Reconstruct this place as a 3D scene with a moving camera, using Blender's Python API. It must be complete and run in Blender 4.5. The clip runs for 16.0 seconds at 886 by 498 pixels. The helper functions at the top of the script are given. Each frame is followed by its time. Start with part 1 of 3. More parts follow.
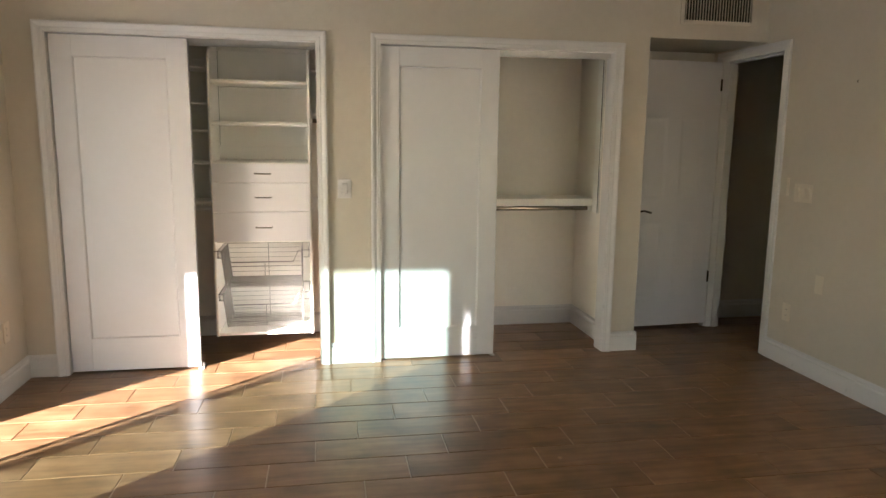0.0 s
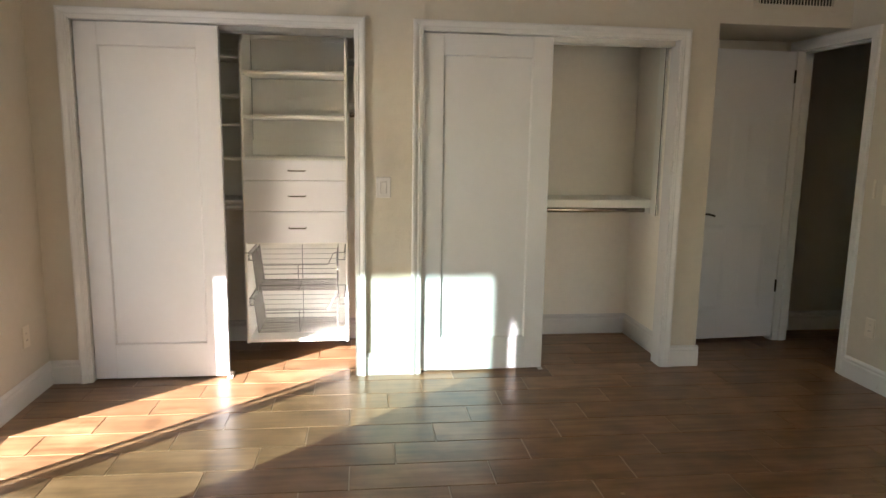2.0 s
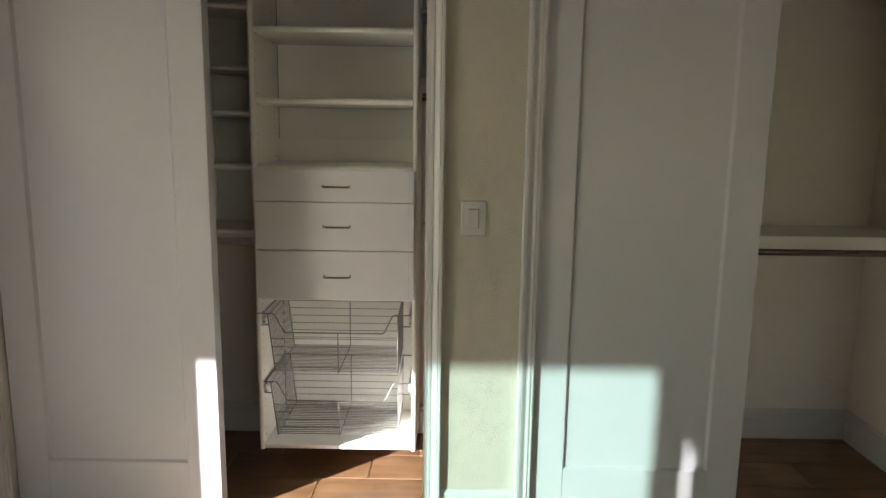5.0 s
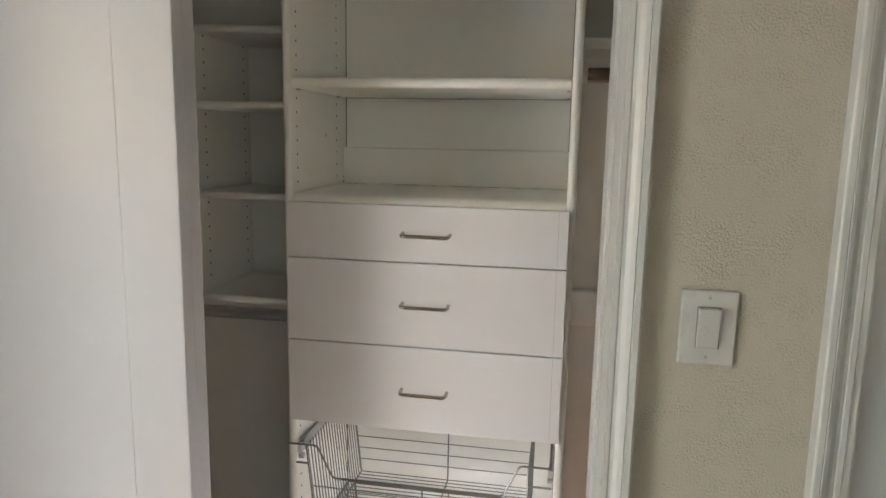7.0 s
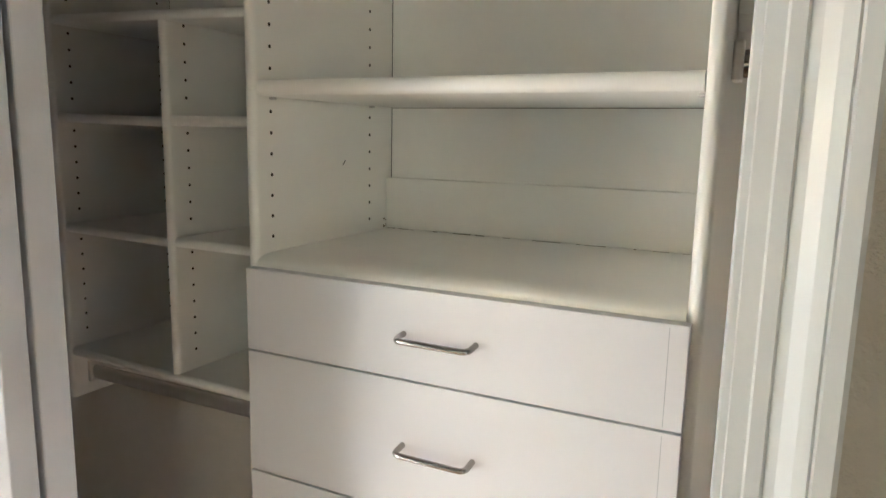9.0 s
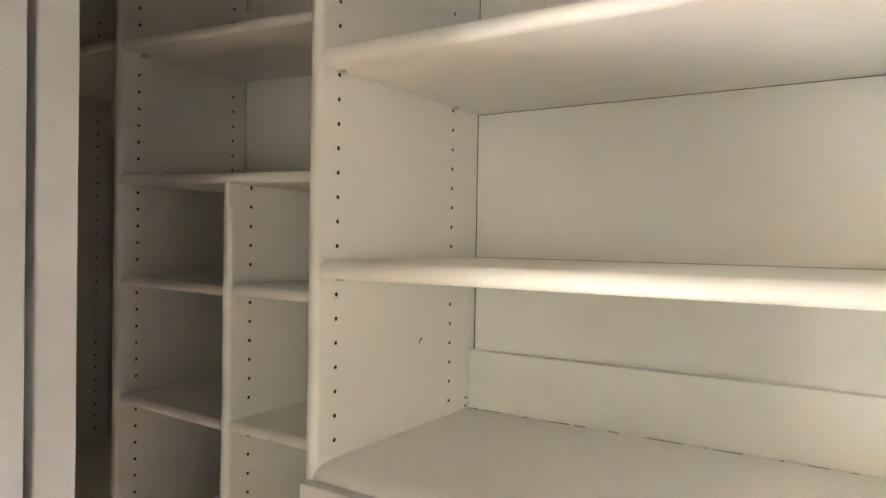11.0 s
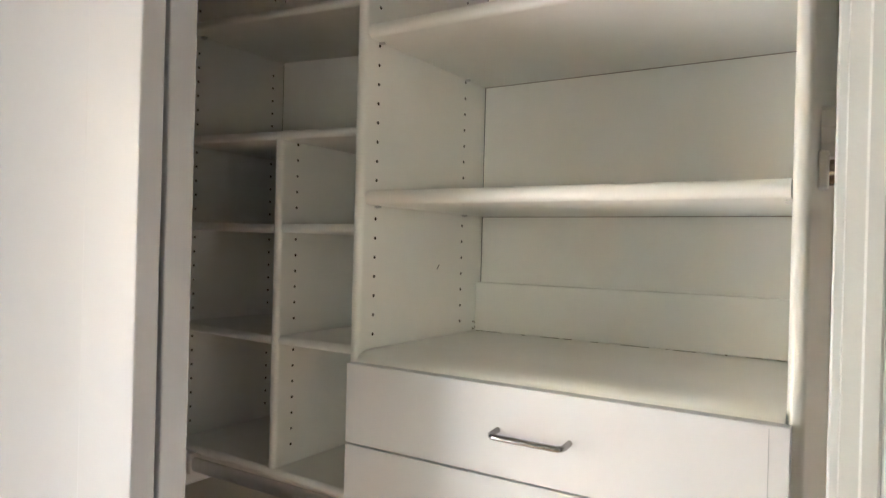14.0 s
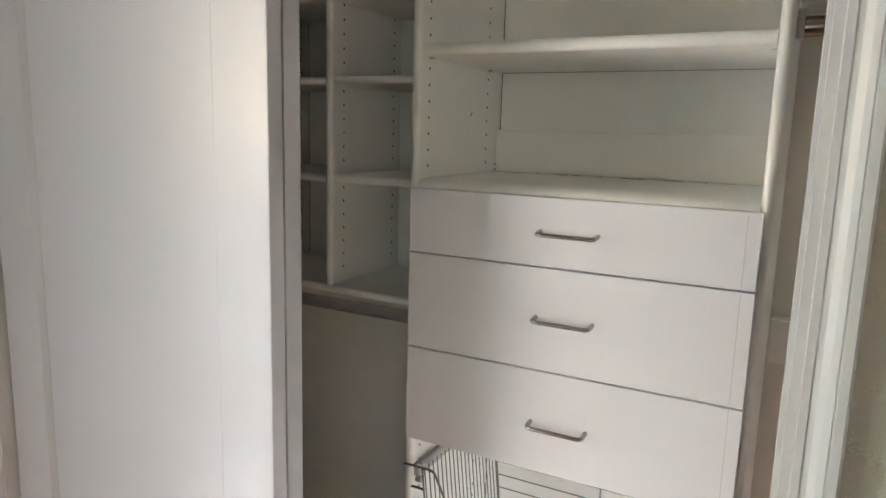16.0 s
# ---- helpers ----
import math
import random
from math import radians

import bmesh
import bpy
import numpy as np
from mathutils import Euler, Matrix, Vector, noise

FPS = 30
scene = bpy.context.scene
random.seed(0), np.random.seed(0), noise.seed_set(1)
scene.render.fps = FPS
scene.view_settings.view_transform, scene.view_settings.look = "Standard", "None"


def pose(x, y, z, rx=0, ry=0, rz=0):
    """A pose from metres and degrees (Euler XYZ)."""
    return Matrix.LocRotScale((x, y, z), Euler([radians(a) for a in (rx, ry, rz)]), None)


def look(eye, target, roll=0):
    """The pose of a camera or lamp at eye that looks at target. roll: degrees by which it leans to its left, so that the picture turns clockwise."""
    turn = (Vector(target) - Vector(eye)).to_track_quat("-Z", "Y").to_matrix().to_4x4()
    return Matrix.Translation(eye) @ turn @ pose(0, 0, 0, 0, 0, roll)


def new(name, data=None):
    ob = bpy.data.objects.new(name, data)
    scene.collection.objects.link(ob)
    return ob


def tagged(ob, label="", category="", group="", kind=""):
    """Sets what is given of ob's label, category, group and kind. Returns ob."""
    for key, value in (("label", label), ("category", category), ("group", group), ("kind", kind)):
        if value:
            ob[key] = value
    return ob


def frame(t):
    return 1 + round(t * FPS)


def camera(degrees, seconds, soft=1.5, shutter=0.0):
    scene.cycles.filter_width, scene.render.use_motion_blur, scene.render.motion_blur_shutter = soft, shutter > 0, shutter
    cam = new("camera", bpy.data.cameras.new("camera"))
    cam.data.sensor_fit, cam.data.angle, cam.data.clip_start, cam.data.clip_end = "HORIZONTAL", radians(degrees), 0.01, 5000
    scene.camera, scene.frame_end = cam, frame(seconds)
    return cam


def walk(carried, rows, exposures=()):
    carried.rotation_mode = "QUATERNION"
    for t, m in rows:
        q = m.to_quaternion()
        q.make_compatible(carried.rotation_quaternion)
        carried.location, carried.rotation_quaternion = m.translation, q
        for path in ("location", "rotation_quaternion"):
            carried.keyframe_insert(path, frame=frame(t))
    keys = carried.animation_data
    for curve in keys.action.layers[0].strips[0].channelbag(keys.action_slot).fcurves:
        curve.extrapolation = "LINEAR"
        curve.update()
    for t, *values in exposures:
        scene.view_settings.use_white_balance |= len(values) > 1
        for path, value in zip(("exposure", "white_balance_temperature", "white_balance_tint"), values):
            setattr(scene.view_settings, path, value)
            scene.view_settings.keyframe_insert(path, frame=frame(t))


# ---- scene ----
cam = camera(65.9, 16.0)
PATH = [
    (0, (-0.069, 0.171, 1.472), (0.288, 2.113, 1.157), 0.7),
    (0.5, (-0.061, 0.159, 1.476), (0.245, 2.11, 1.157), 0.8),
    (1, (-0.051, 0.168, 1.47), (0.215, 2.125, 1.151), 0.8),
    (1.5, (-0.052, 0.28, 1.446), (0.2, 2.238, 1.13), 0.8),
    (2, (-0.07, 0.516, 1.455), (0.185, 2.473, 1.133), 0.9),
    (2.5, (-0.068, 0.774, 1.431), (0.194, 2.732, 1.119), 1.0),
    (3, (-0.024, 1.077, 1.438), (0.235, 3.036, 1.127), 0.9),
    (3.2, (-0.02, 1.182, 1.424), (0.23, 3.142, 1.118), 1.0),
    (5.3, (-0.006, 2.413, 1.460), (-0.054, 4.384, 1.124), 0.95),
    (5.5, (-0.049, 2.540, 1.470), (-0.127, 4.509, 1.133), 1.1),
    (6, (-0.081, 2.832, 1.446), (-0.234, 4.8, 1.125), 1.2),
    (6.5, (-0.083, 3.163, 1.463), (-0.325, 5.121, 1.14), 1.1),
    (7, (-0.134, 3.47, 1.448), (-0.48, 5.413, 1.127), 1.1),
    (7.5, (-0.178, 3.747, 1.464), (-0.601, 5.676, 1.148), 0.9),
    (8, (-0.139, 3.944, 1.467), (-0.599, 5.865, 1.149), 0.8),
    (8.5, (-0.069, 4.081, 1.48), (-0.658, 5.966, 1.162), 0.9),
    (9, (-0.048, 4.161, 1.5), (-0.918, 5.932, 1.175), 1.2),
    (9.5, (-0.084, 4.241, 1.539), (-1.096, 5.938, 1.232), 1.0),
    (10, (-0.151, 4.317, 1.599), (-1.204, 6.01, 1.443), 1.0),
    (12.5, (-0.125, 4.319, 1.606), (-1.224, 5.990, 1.620), 0.95),
    (13, (-0.078, 4.263, 1.575), (-1.179, 5.932, 1.588), 1.05),
    (13.5, (-0.058, 4.189, 1.541), (-1.153, 5.864, 1.552), 1.15),
    (14, (-0.045, 4.097, 1.487), (-1.123, 5.781, 1.483), 1.5),
    (14.5, (-0.055, 4.039, 1.456), (-1.124, 5.728, 1.381), 1.7),
    (15, (-0.096, 3.968, 1.438), (-1.161, 5.654, 1.269), 1.8),
    (15.5, (-0.112, 3.865, 1.416), (-1.139, 5.560, 1.147), 1.8),
    (16, (-0.068, 3.775, 1.408), (-0.991, 5.517, 1.071), 1.6),
]
EXPOSURES = [(0.0, 3.72, 6000, 15), (3.0, 3.57, 5920, 15), (5.5, 2.4, 5700, 8), (7.0, 3.3, 5330, 11), (7.5, 3.45, 5200, 11), (9.0, 3.97, 5300, 11), (9.5, 4.03, 5350, 11), (10.0, 4.36, 5430, 12), (12.5, 4.72, 5800, 13), (14.0, 4.18, 5330, 12), (14.5, 4.1, 5300, 12), (16.0, 3.62, 5230, 12)]
walk(cam, [(t, look(eye, target, roll)) for t, eye, target, roll in PATH], EXPOSURES)

# ---- world, sun, large lights ----
SUN_EL, SUN_DX, SUN_DY = 18.0, 0.743, 0.669
world = bpy.data.worlds.new("sky")
scene.world = world
world.use_nodes = True
wn = world.node_tree.nodes
sky = wn.new("ShaderNodeTexSky")
sky.sky_type, sky.sun_disc = "NISHITA", False
sky.sun_elevation, sky.sun_rotation = radians(SUN_EL), radians(228)
wn["Background"].inputs["Strength"].default_value = 0.05
world.node_tree.links.new(sky.outputs[0], wn["Background"].inputs["Color"])


def lamp(name, kind, m, energy, colour, **size):
    data = bpy.data.lights.new(name, kind)
    data.energy, data.color = energy, colour
    if kind == "SUN":
        data.angle = radians(size["angle"])
    else:
        data.shape, data.size, data.size_y = "RECTANGLE", size["w"], size["h"]
    ob = new(name, data)
    ob.matrix_world = m
    return ob


ce = math.cos(radians(SUN_EL))
sun_way = Vector((SUN_DX * ce, SUN_DY * ce, -math.sin(radians(SUN_EL))))
lamp("sun", "SUN", look((-8, -6, 5), Vector((-8, -6, 5)) + sun_way), 5.0, (1.0, 0.92, 0.82), angle=0.6)
lamp("patio_door_daylight", "AREA", look((-1.90, 2.93, 1.03), (0, 2.93, 1.03)), 0.4, (0.80, 1.0, 0.94), w=1.6, h=1.98)

# ---- materials ----
MATS = {}


def material(name, colour, rough=0.5, metal=0.0, spec=0.5, tone=0.06, tone_scale=2.5, fine=0.0, fine_scale=300.0,
             lumps=0.0, lump_scale=60.0, dirt=0.0, dirt_colour=(0.25, 0.2, 0.15), coat=0.0, rough_var=0.06):
    """A painted, metal or plastic surface: slow change of tone, fine grain, relief and scattered dirt."""
    m = bpy.data.materials.new(name)
    m.use_nodes = True
    nt, L = m.node_tree, m.node_tree.links
    n = nt.nodes
    b = n["Principled BSDF"]
    b.inputs["Metallic"].default_value = metal
    b.inputs["Specular IOR Level"].default_value = spec
    b.inputs["Coat Weight"].default_value = coat
    geo = n.new("ShaderNodeNewGeometry")
    pos = geo.outputs["Position"]

    def tex(scale, detail=3.0, roughness=0.55):
        t = n.new("ShaderNodeTexNoise")
        t.inputs["Scale"].default_value, t.inputs["Detail"].default_value, t.inputs["Roughness"].default_value = scale, detail, roughness
        L.new(pos, t.inputs["Vector"])
        return t.outputs["Fac"]

    def remap(src, a, z, lo, hi):
        r = n.new("ShaderNodeMapRange")
        for key, v in zip(("From Min", "From Max", "To Min", "To Max"), (a, z, lo, hi)):
            r.inputs[key].default_value = v
        L.new(src, r.inputs["Value"])
        return r.outputs["Result"]

    slow, mid = tex(tone_scale), tex(tone_scale * 9)
    hsv = n.new("ShaderNodeHueSaturation")
    hsv.inputs["Color"].default_value = (*colour, 1)
    add = n.new("ShaderNodeMath")
    add.operation = "MULTIPLY"
    L.new(remap(slow, 0.3, 0.7, 1 - tone, 1 + tone), add.inputs[0])
    L.new(remap(mid, 0.3, 0.7, 1 - tone * 0.5, 1 + tone * 0.5), add.inputs[1])
    L.new(add.outputs[0], hsv.inputs["Value"])
    out = hsv.outputs["Color"]
    if dirt:
        mix = n.new("ShaderNodeMix")
        mix.data_type = "RGBA"
        L.new(remap(tex(tone_scale * 4, 6, 0.7), 0.55, 0.8, 0.0, dirt), mix.inputs["Factor"])
        L.new(out, mix.inputs[6])
        mix.inputs[7].default_value = (*dirt_colour, 1)
        out = mix.outputs[2]
    L.new(out, b.inputs["Base Color"])
    L.new(remap(tex(tone_scale * 6, 4), 0.3, 0.7, rough - rough_var, rough + rough_var), b.inputs["Roughness"])
    if fine or lumps:
        bump = n.new("ShaderNodeBump")
        bump.inputs["Strength"].default_value = 1.0
        bump.inputs["Distance"].default_value = 1.0
        s = n.new("ShaderNodeMath")
        s.operation = "ADD"
        L.new(remap(tex(fine_scale, 2), 0.2, 0.8, 0, fine), s.inputs[0])
        patch = n.new("ShaderNodeMath")
        patch.operation = "MULTIPLY"
        L.new(remap(tex(lump_scale, 2.5, 0.5), 0.32, 0.70, 0, lumps), patch.inputs[0])
        L.new(remap(tex(lump_scale * 0.06, 2.0, 0.5), 0.38, 0.62, 0.35, 1.1), patch.inputs[1])
        L.new(patch.outputs[0], s.inputs[1])
        L.new(s.outputs[0], bump.inputs["Height"])
        L.new(bump.outputs["Normal"], b.inputs["Normal"])
    MATS[name] = m
    return m


WALL = material("cream_wall_paint", (0.55, 0.502, 0.425), 0.62, spec=0.35, tone=0.03, fine=0.0002, fine_scale=420, lumps=0.0013, lump_scale=250, dirt=0.05)
WALL_IN = material("closet_wall_paint", (0.86, 0.82, 0.75), 0.6, spec=0.35, tone=0.03, fine=0.0002, fine_scale=420, lumps=0.0004, lump_scale=75, dirt=0.06)
CEIL = material("ceiling_paint", (0.62, 0.57, 0.48), 0.7, tone=0.03, lumps=0.0012, lump_scale=50)
TRIM = material("white_trim_paint", (0.62, 0.61, 0.605), 0.33, tone=0.025, fine=0.00006, fine_scale=250, dirt=0.05, dirt_colour=(0.4, 0.36, 0.3))
DOORPAINT = material("white_door_paint", (0.60, 0.594, 0.612), 0.34, tone=0.02, fine=0.00007, fine_scale=200, dirt=0.03, dirt_colour=(0.5, 0.45, 0.4))
MELAMINE = material("white_melamine", (0.885, 0.865, 0.815), 0.36, tone=0.015, fine=0.00003, fine_scale=500, dirt=0.04, dirt_colour=(0.45, 0.4, 0.33))
DRAWERWHITE = material("white_drawer_laminate", (0.78, 0.765, 0.785), 0.30, tone=0.008, fine=0.00002, fine_scale=500, rough_var=0.012)
CHROME = material("satin_nickel", (0.40, 0.385, 0.37), 0.24, metal=1.0, tone=0.05)
WIRE = material("chromed_wire", (0.22, 0.21, 0.20), 0.36, metal=1.0, tone=0.08)
ROD = material("chrome_rod", (0.75, 0.74, 0.73), 0.40, metal=1.0, tone=0.02, rough_var=0.01)
# chrome with the dark closet's reflection put into its base colour
CHROME_DARK = material("chrome_dark_reflection", (0.26, 0.225, 0.19), 0.12, metal=1.0, tone=0.05)
STEEL = material("zinc_slide", (0.50, 0.50, 0.50), 0.35, metal=1.0, tone=0.1, dirt=0.3)
BRONZE = material("dark_bronze", (0.03, 0.024, 0.02), 0.4, metal=0.7, tone=0.1)
PLASTIC = material("white_switch_plastic", (0.58, 0.56, 0.55), 0.3, tone=0.01)
PLASTIC_EDGE = material("painted_over_plate", (0.64, 0.58, 0.48), 0.5, tone=0.02)
DARK = material("dark_hollow", (0.02, 0.018, 0.015), 0.8, tone=0.1)
HOLE = material("peg_hole_dark", (0.03, 0.026, 0.02), 0.8, tone=0.1)
VENT = material("vent_enamel", (0.62, 0.56, 0.46), 0.45, tone=0.04, dirt=0.1)
SEAM = material("plate_seam", (0.42, 0.37, 0.30), 0.7, tone=0.05)
GRIME = material("dark_grime", (0.24, 0.20, 0.15), 0.8, tone=0.2)
BANDLINE = material("edge_band_line", (0.50, 0.50, 0.53), 0.5, tone=0.02)
GROUT = material("pale_grout", (0.42, 0.33, 0.25), 0.85, tone=0.08, fine=0.0004, fine_scale=300, dirt=0.3, dirt_colour=(0.2, 0.14, 0.1))
CONCRETE = material("patio_concrete", (0.30, 0.285, 0.26), 0.8, tone=0.08, fine=0.0006, fine_scale=150, dirt=0.2)
STUCCO = material("outside_stucco", (0.62, 0.56, 0.48), 0.85, tone=0.05, lumps=0.003, lump_scale=40)
material("crumb_tan", (0.36, 0.24, 0.15), 0.7, tone=0.15, tone_scale=60)
ALU = material("white_aluminium", (0.62, 0.62, 0.60), 0.35, tone=0.03)


def tile_material():
    """Glazed wood-look porcelain: grain along x, tone set by each tile's own random number."""
    m = bpy.data.materials.new("wood_look_tile")
    m.use_nodes = True
    nt, L = m.node_tree, m.node_tree.links
    n = nt.nodes
    b = n["Principled BSDF"]
    geo = n.new("ShaderNodeNewGeometry")
    info = n.new("ShaderNodeObjectInfo")
    shift = n.new("ShaderNodeVectorMath")
    shift.operation = "MULTIPLY_ADD"
    comb = n.new("ShaderNodeCombineXYZ")
    for k in range(3):
        L.new(info.outputs["Random"], comb.inputs[k])
    L.new(comb.outputs[0], shift.inputs[0])
    shift.inputs[1].default_value = (37, 53, 11)
    L.new(geo.outputs["Position"], shift.inputs[2])
    stretch = n.new("ShaderNodeVectorMath")
    stretch.operation = "MULTIPLY"
    stretch.inputs[1].default_value = (1.6, 16, 1)
    L.new(shift.outputs[0], stretch.inputs[0])
    grain = n.new("ShaderNodeTexNoise")
    grain.inputs["Scale"].default_value, grain.inputs["Detail"].default_value, grain.inputs["Distortion"].default_value = 1.6, 5, 0.15
    L.new(stretch.outputs[0], grain.inputs["Vector"])
    cloud = n.new("ShaderNodeTexNoise")
    cloud.inputs["Scale"].default_value, cloud.inputs["Detail"].default_value = 5.0, 5
    L.new(shift.outputs[0], cloud.inputs["Vector"])
    ramp = n.new("ShaderNodeValToRGB")
    e = ramp.color_ramp.elements
    e[0].position, e[0].color = 0.33, (0.112, 0.059, 0.027, 1)
    e[1].position, e[1].color = 0.67, (0.305, 0.176, 0.094, 1)
    k = ramp.color_ramp.elements.new(0.5)
    k.color = (0.205, 0.111, 0.054, 1)
    mixv = n.new("ShaderNodeMath")
    mixv.operation = "MULTIPLY_ADD"
    mixv.inputs[1].default_value = 0.42
    half = n.new("ShaderNodeMath")
    half.operation = "MULTIPLY"
    half.inputs[1].default_value = 0.58
    L.new(cloud.outputs["Fac"], half.inputs[0])
    L.new(grain.outputs["Fac"], mixv.inputs[0])
    L.new(half.outputs[0], mixv.inputs[2])
    L.new(mixv.outputs[0], ramp.inputs["Fac"])
    hsv = n.new("ShaderNodeHueSaturation")
    val = n.new("ShaderNodeMapRange")
    val.inputs["To Min"].default_value, val.inputs["To Max"].default_value = 0.82, 1.16
    L.new(info.outputs["Random"], val.inputs["Value"])
    L.new(val.outputs[0], hsv.inputs["Value"])
    L.new(ramp.outputs["Color"], hsv.inputs["Color"])
    L.new(hsv.outputs["Color"], b.inputs["Base Color"])
    r = n.new("ShaderNodeMapRange")
    r.inputs["From Min"].default_value, r.inputs["From Max"].default_value = 0.3, 0.7
    r.inputs["To Min"].default_value, r.inputs["To Max"].default_value = 0.29, 0.34
    L.new(cloud.outputs["Fac"], r.inputs["Value"])
    L.new(r.outputs[0], b.inputs["Roughness"])
    bump = n.new("ShaderNodeBump")
    bump.inputs["Distance"].default_value, bump.inputs["Strength"].default_value = 0.0002, 0.5
    L.new(grain.outputs["Fac"], bump.inputs["Height"])
    L.new(bump.outputs[0], b.inputs["Normal"])
    return m


TILE = tile_material()


def glass_material(name, tint, gloss=0.1):
    m = bpy.data.materials.new(name)
    m.use_nodes = True
    nt, L = m.node_tree, m.node_tree.links
    n = nt.nodes
    n.remove(n["Principled BSDF"])
    tr, gl, fr, mix = n.new("ShaderNodeBsdfTransparent"), n.new("ShaderNodeBsdfGlossy"), n.new("ShaderNodeFresnel"), n.new("ShaderNodeMixShader")
    tr.inputs["Color"].default_value = (*tint, 1)
    gl.inputs["Roughness"].default_value = 0.02
    fr.inputs["IOR"].default_value = 1.18
    L.new(fr.outputs[0], mix.inputs[0])
    L.new(tr.outputs[0], mix.inputs[1])
    L.new(gl.outputs[0], mix.inputs[2])
    L.new(mix.outputs[0], n["Material Output"].inputs["Surface"])
    return m


TINTED = glass_material("green_tinted_glass", (0.665, 0.722, 0.705))
# tint of the added south windows, warms the fill light
CLEAR = glass_material("faintly_tinted_glass", (0.945, 0.935, 0.86))

# ---- building helpers ----


def mesh_of(name, bm, mat, smooth=False):
    me = bpy.data.meshes.new(name)
    bmesh.ops.recalc_face_normals(bm, faces=bm.faces)
    bm.to_mesh(me)
    bm.free()
    me.materials.append(mat)
    if smooth:
        me.shade_smooth()
        me.set_sharp_from_angle(angle=radians(40))
    return me


def part(name, bm, mat, parent, label="", smooth=False):
    ob = new(name, mesh_of(name, bm, mat, smooth))
    ob.parent = parent
    if label:
        ob["label"] = label
    if name == "peg_holes":
        ob["kind"] = "stuff"
    return ob


def solo(name, bm, mat, label, category, kind="", group="", smooth=False):
    return tagged(new(name, mesh_of(name, bm, mat, smooth)), label, category, group, kind)


def thing(name, label, category, at=(0, 0, 0), kind="", group=""):
    ob = new(name)
    ob.location = at
    return tagged(ob, label, category, group, kind)


def settle(top):
    """Parts are modelled in world metres; keep them there under a base that is moved."""
    inv = Matrix.Translation(-top.location)
    for c in top.children:
        c.matrix_parent_inverse = inv
    return top


def box(bm, x0, x1, y0, y1, z0, z1, bev=0.0, seg=2):
    r = bmesh.ops.create_cube(bm, size=1.0, matrix=Matrix.LocRotScale(((x0 + x1) / 2, (y0 + y1) / 2, (z0 + z1) / 2), None, (x1 - x0, y1 - y0, z1 - z0)))
    if bev:
        edges = {e for v in r["verts"] for e in v.link_edges}
        bmesh.ops.bevel(bm, geom=list(edges), offset=bev, segments=seg, affect="EDGES", profile=0.5)
    return bm


def boxes(*rows, bev=0.0):
    bm = bmesh.new()
    for r in rows:
        box(bm, *r, bev=bev)
    return bm


def loft(bm, ring_a, ring_b):
    """A closed prism between two rings of points."""
    a = [bm.verts.new(p) for p in ring_a]
    b = [bm.verts.new(p) for p in ring_b]
    k = len(a)
    for i in range(k):
        bm.faces.new((a[i], a[(i + 1) % k], b[(i + 1) % k], b[i]))
    bm.faces.new(a[::-1])
    bm.faces.new(b)
    return bm


def tube(bm, pts, r, n=8, flat=1.0):
    """A round wire along a bent line."""
    pts = [Vector(p) for p in pts]
    rings = []
    up = None
    for i, p in enumerate(pts):
        d = (pts[min(i + 1, len(pts) - 1)] - pts[max(i - 1, 0)]).normalized()
        if up is None:
            up = Vector((0, 0, 1)) if abs(d.z) < 0.9 else Vector((1, 0, 0))
        side = d.cross(up).normalized()
        up = side.cross(d).normalized()
        rings.append([bm.verts.new(p + r * (math.cos(a) * side * flat + math.sin(a) * up)) for a in [2 * math.pi * k / n for k in range(n)]])
    for a, b in zip(rings, rings[1:]):
        for k in range(n):
            bm.faces.new((a[k], a[(k + 1) % n], b[(k + 1) % n], b[k]))
    bm.faces.new(rings[0][::-1])
    bm.faces.new(rings[-1])
    return bm


def rounded(pts, r, k=5):
    """A bent line with its corners rounded off."""
    pts = [Vector(p) for p in pts]
    out = [pts[0]]
    for a, b, c in zip(pts, pts[1:], pts[2:]):
        p, q = b + (a - b).normalized() * r, b + (c - b).normalized() * r
        out += [(1 - s) ** 2 * p + 2 * s * (1 - s) * b + s * s * q for s in [i / k for i in range(k + 1)]]
    return out + [pts[-1]]


def bullnose(depth0, depth1, lo, hi, k=6):
    """Section of a board whose edge at depth0 is rounded: (depth, height) points."""
    r = (hi - lo) / 2
    arc = [(depth0 + r * 0.8 - r * 0.8 * math.sin(math.pi * i / k), lo + r - r * math.cos(math.pi * i / k)) for i in range(k + 1)]
    return arc + [(depth1, hi), (depth1, lo)]


def shelf_board(x0, x1, y0, y1, z0, z1, drop=0.0):
    """A board with a rounded front; drop: how far its far end hangs lower."""
    bm = bmesh.new()
    s = bullnose(y0, y1, z0, z1)
    return loft(bm, [(x0, y, z) for y, z in s], [(x1, y, z - drop) for y, z in s])


def upright_board(x0, x1, y0, y1, z0, z1):
    bm = bmesh.new()
    s = bullnose(y0, y1, x0, x1)
    return loft(bm, [(x, y, z0) for y, x in s], [(x, y, z1) for y, x in s])


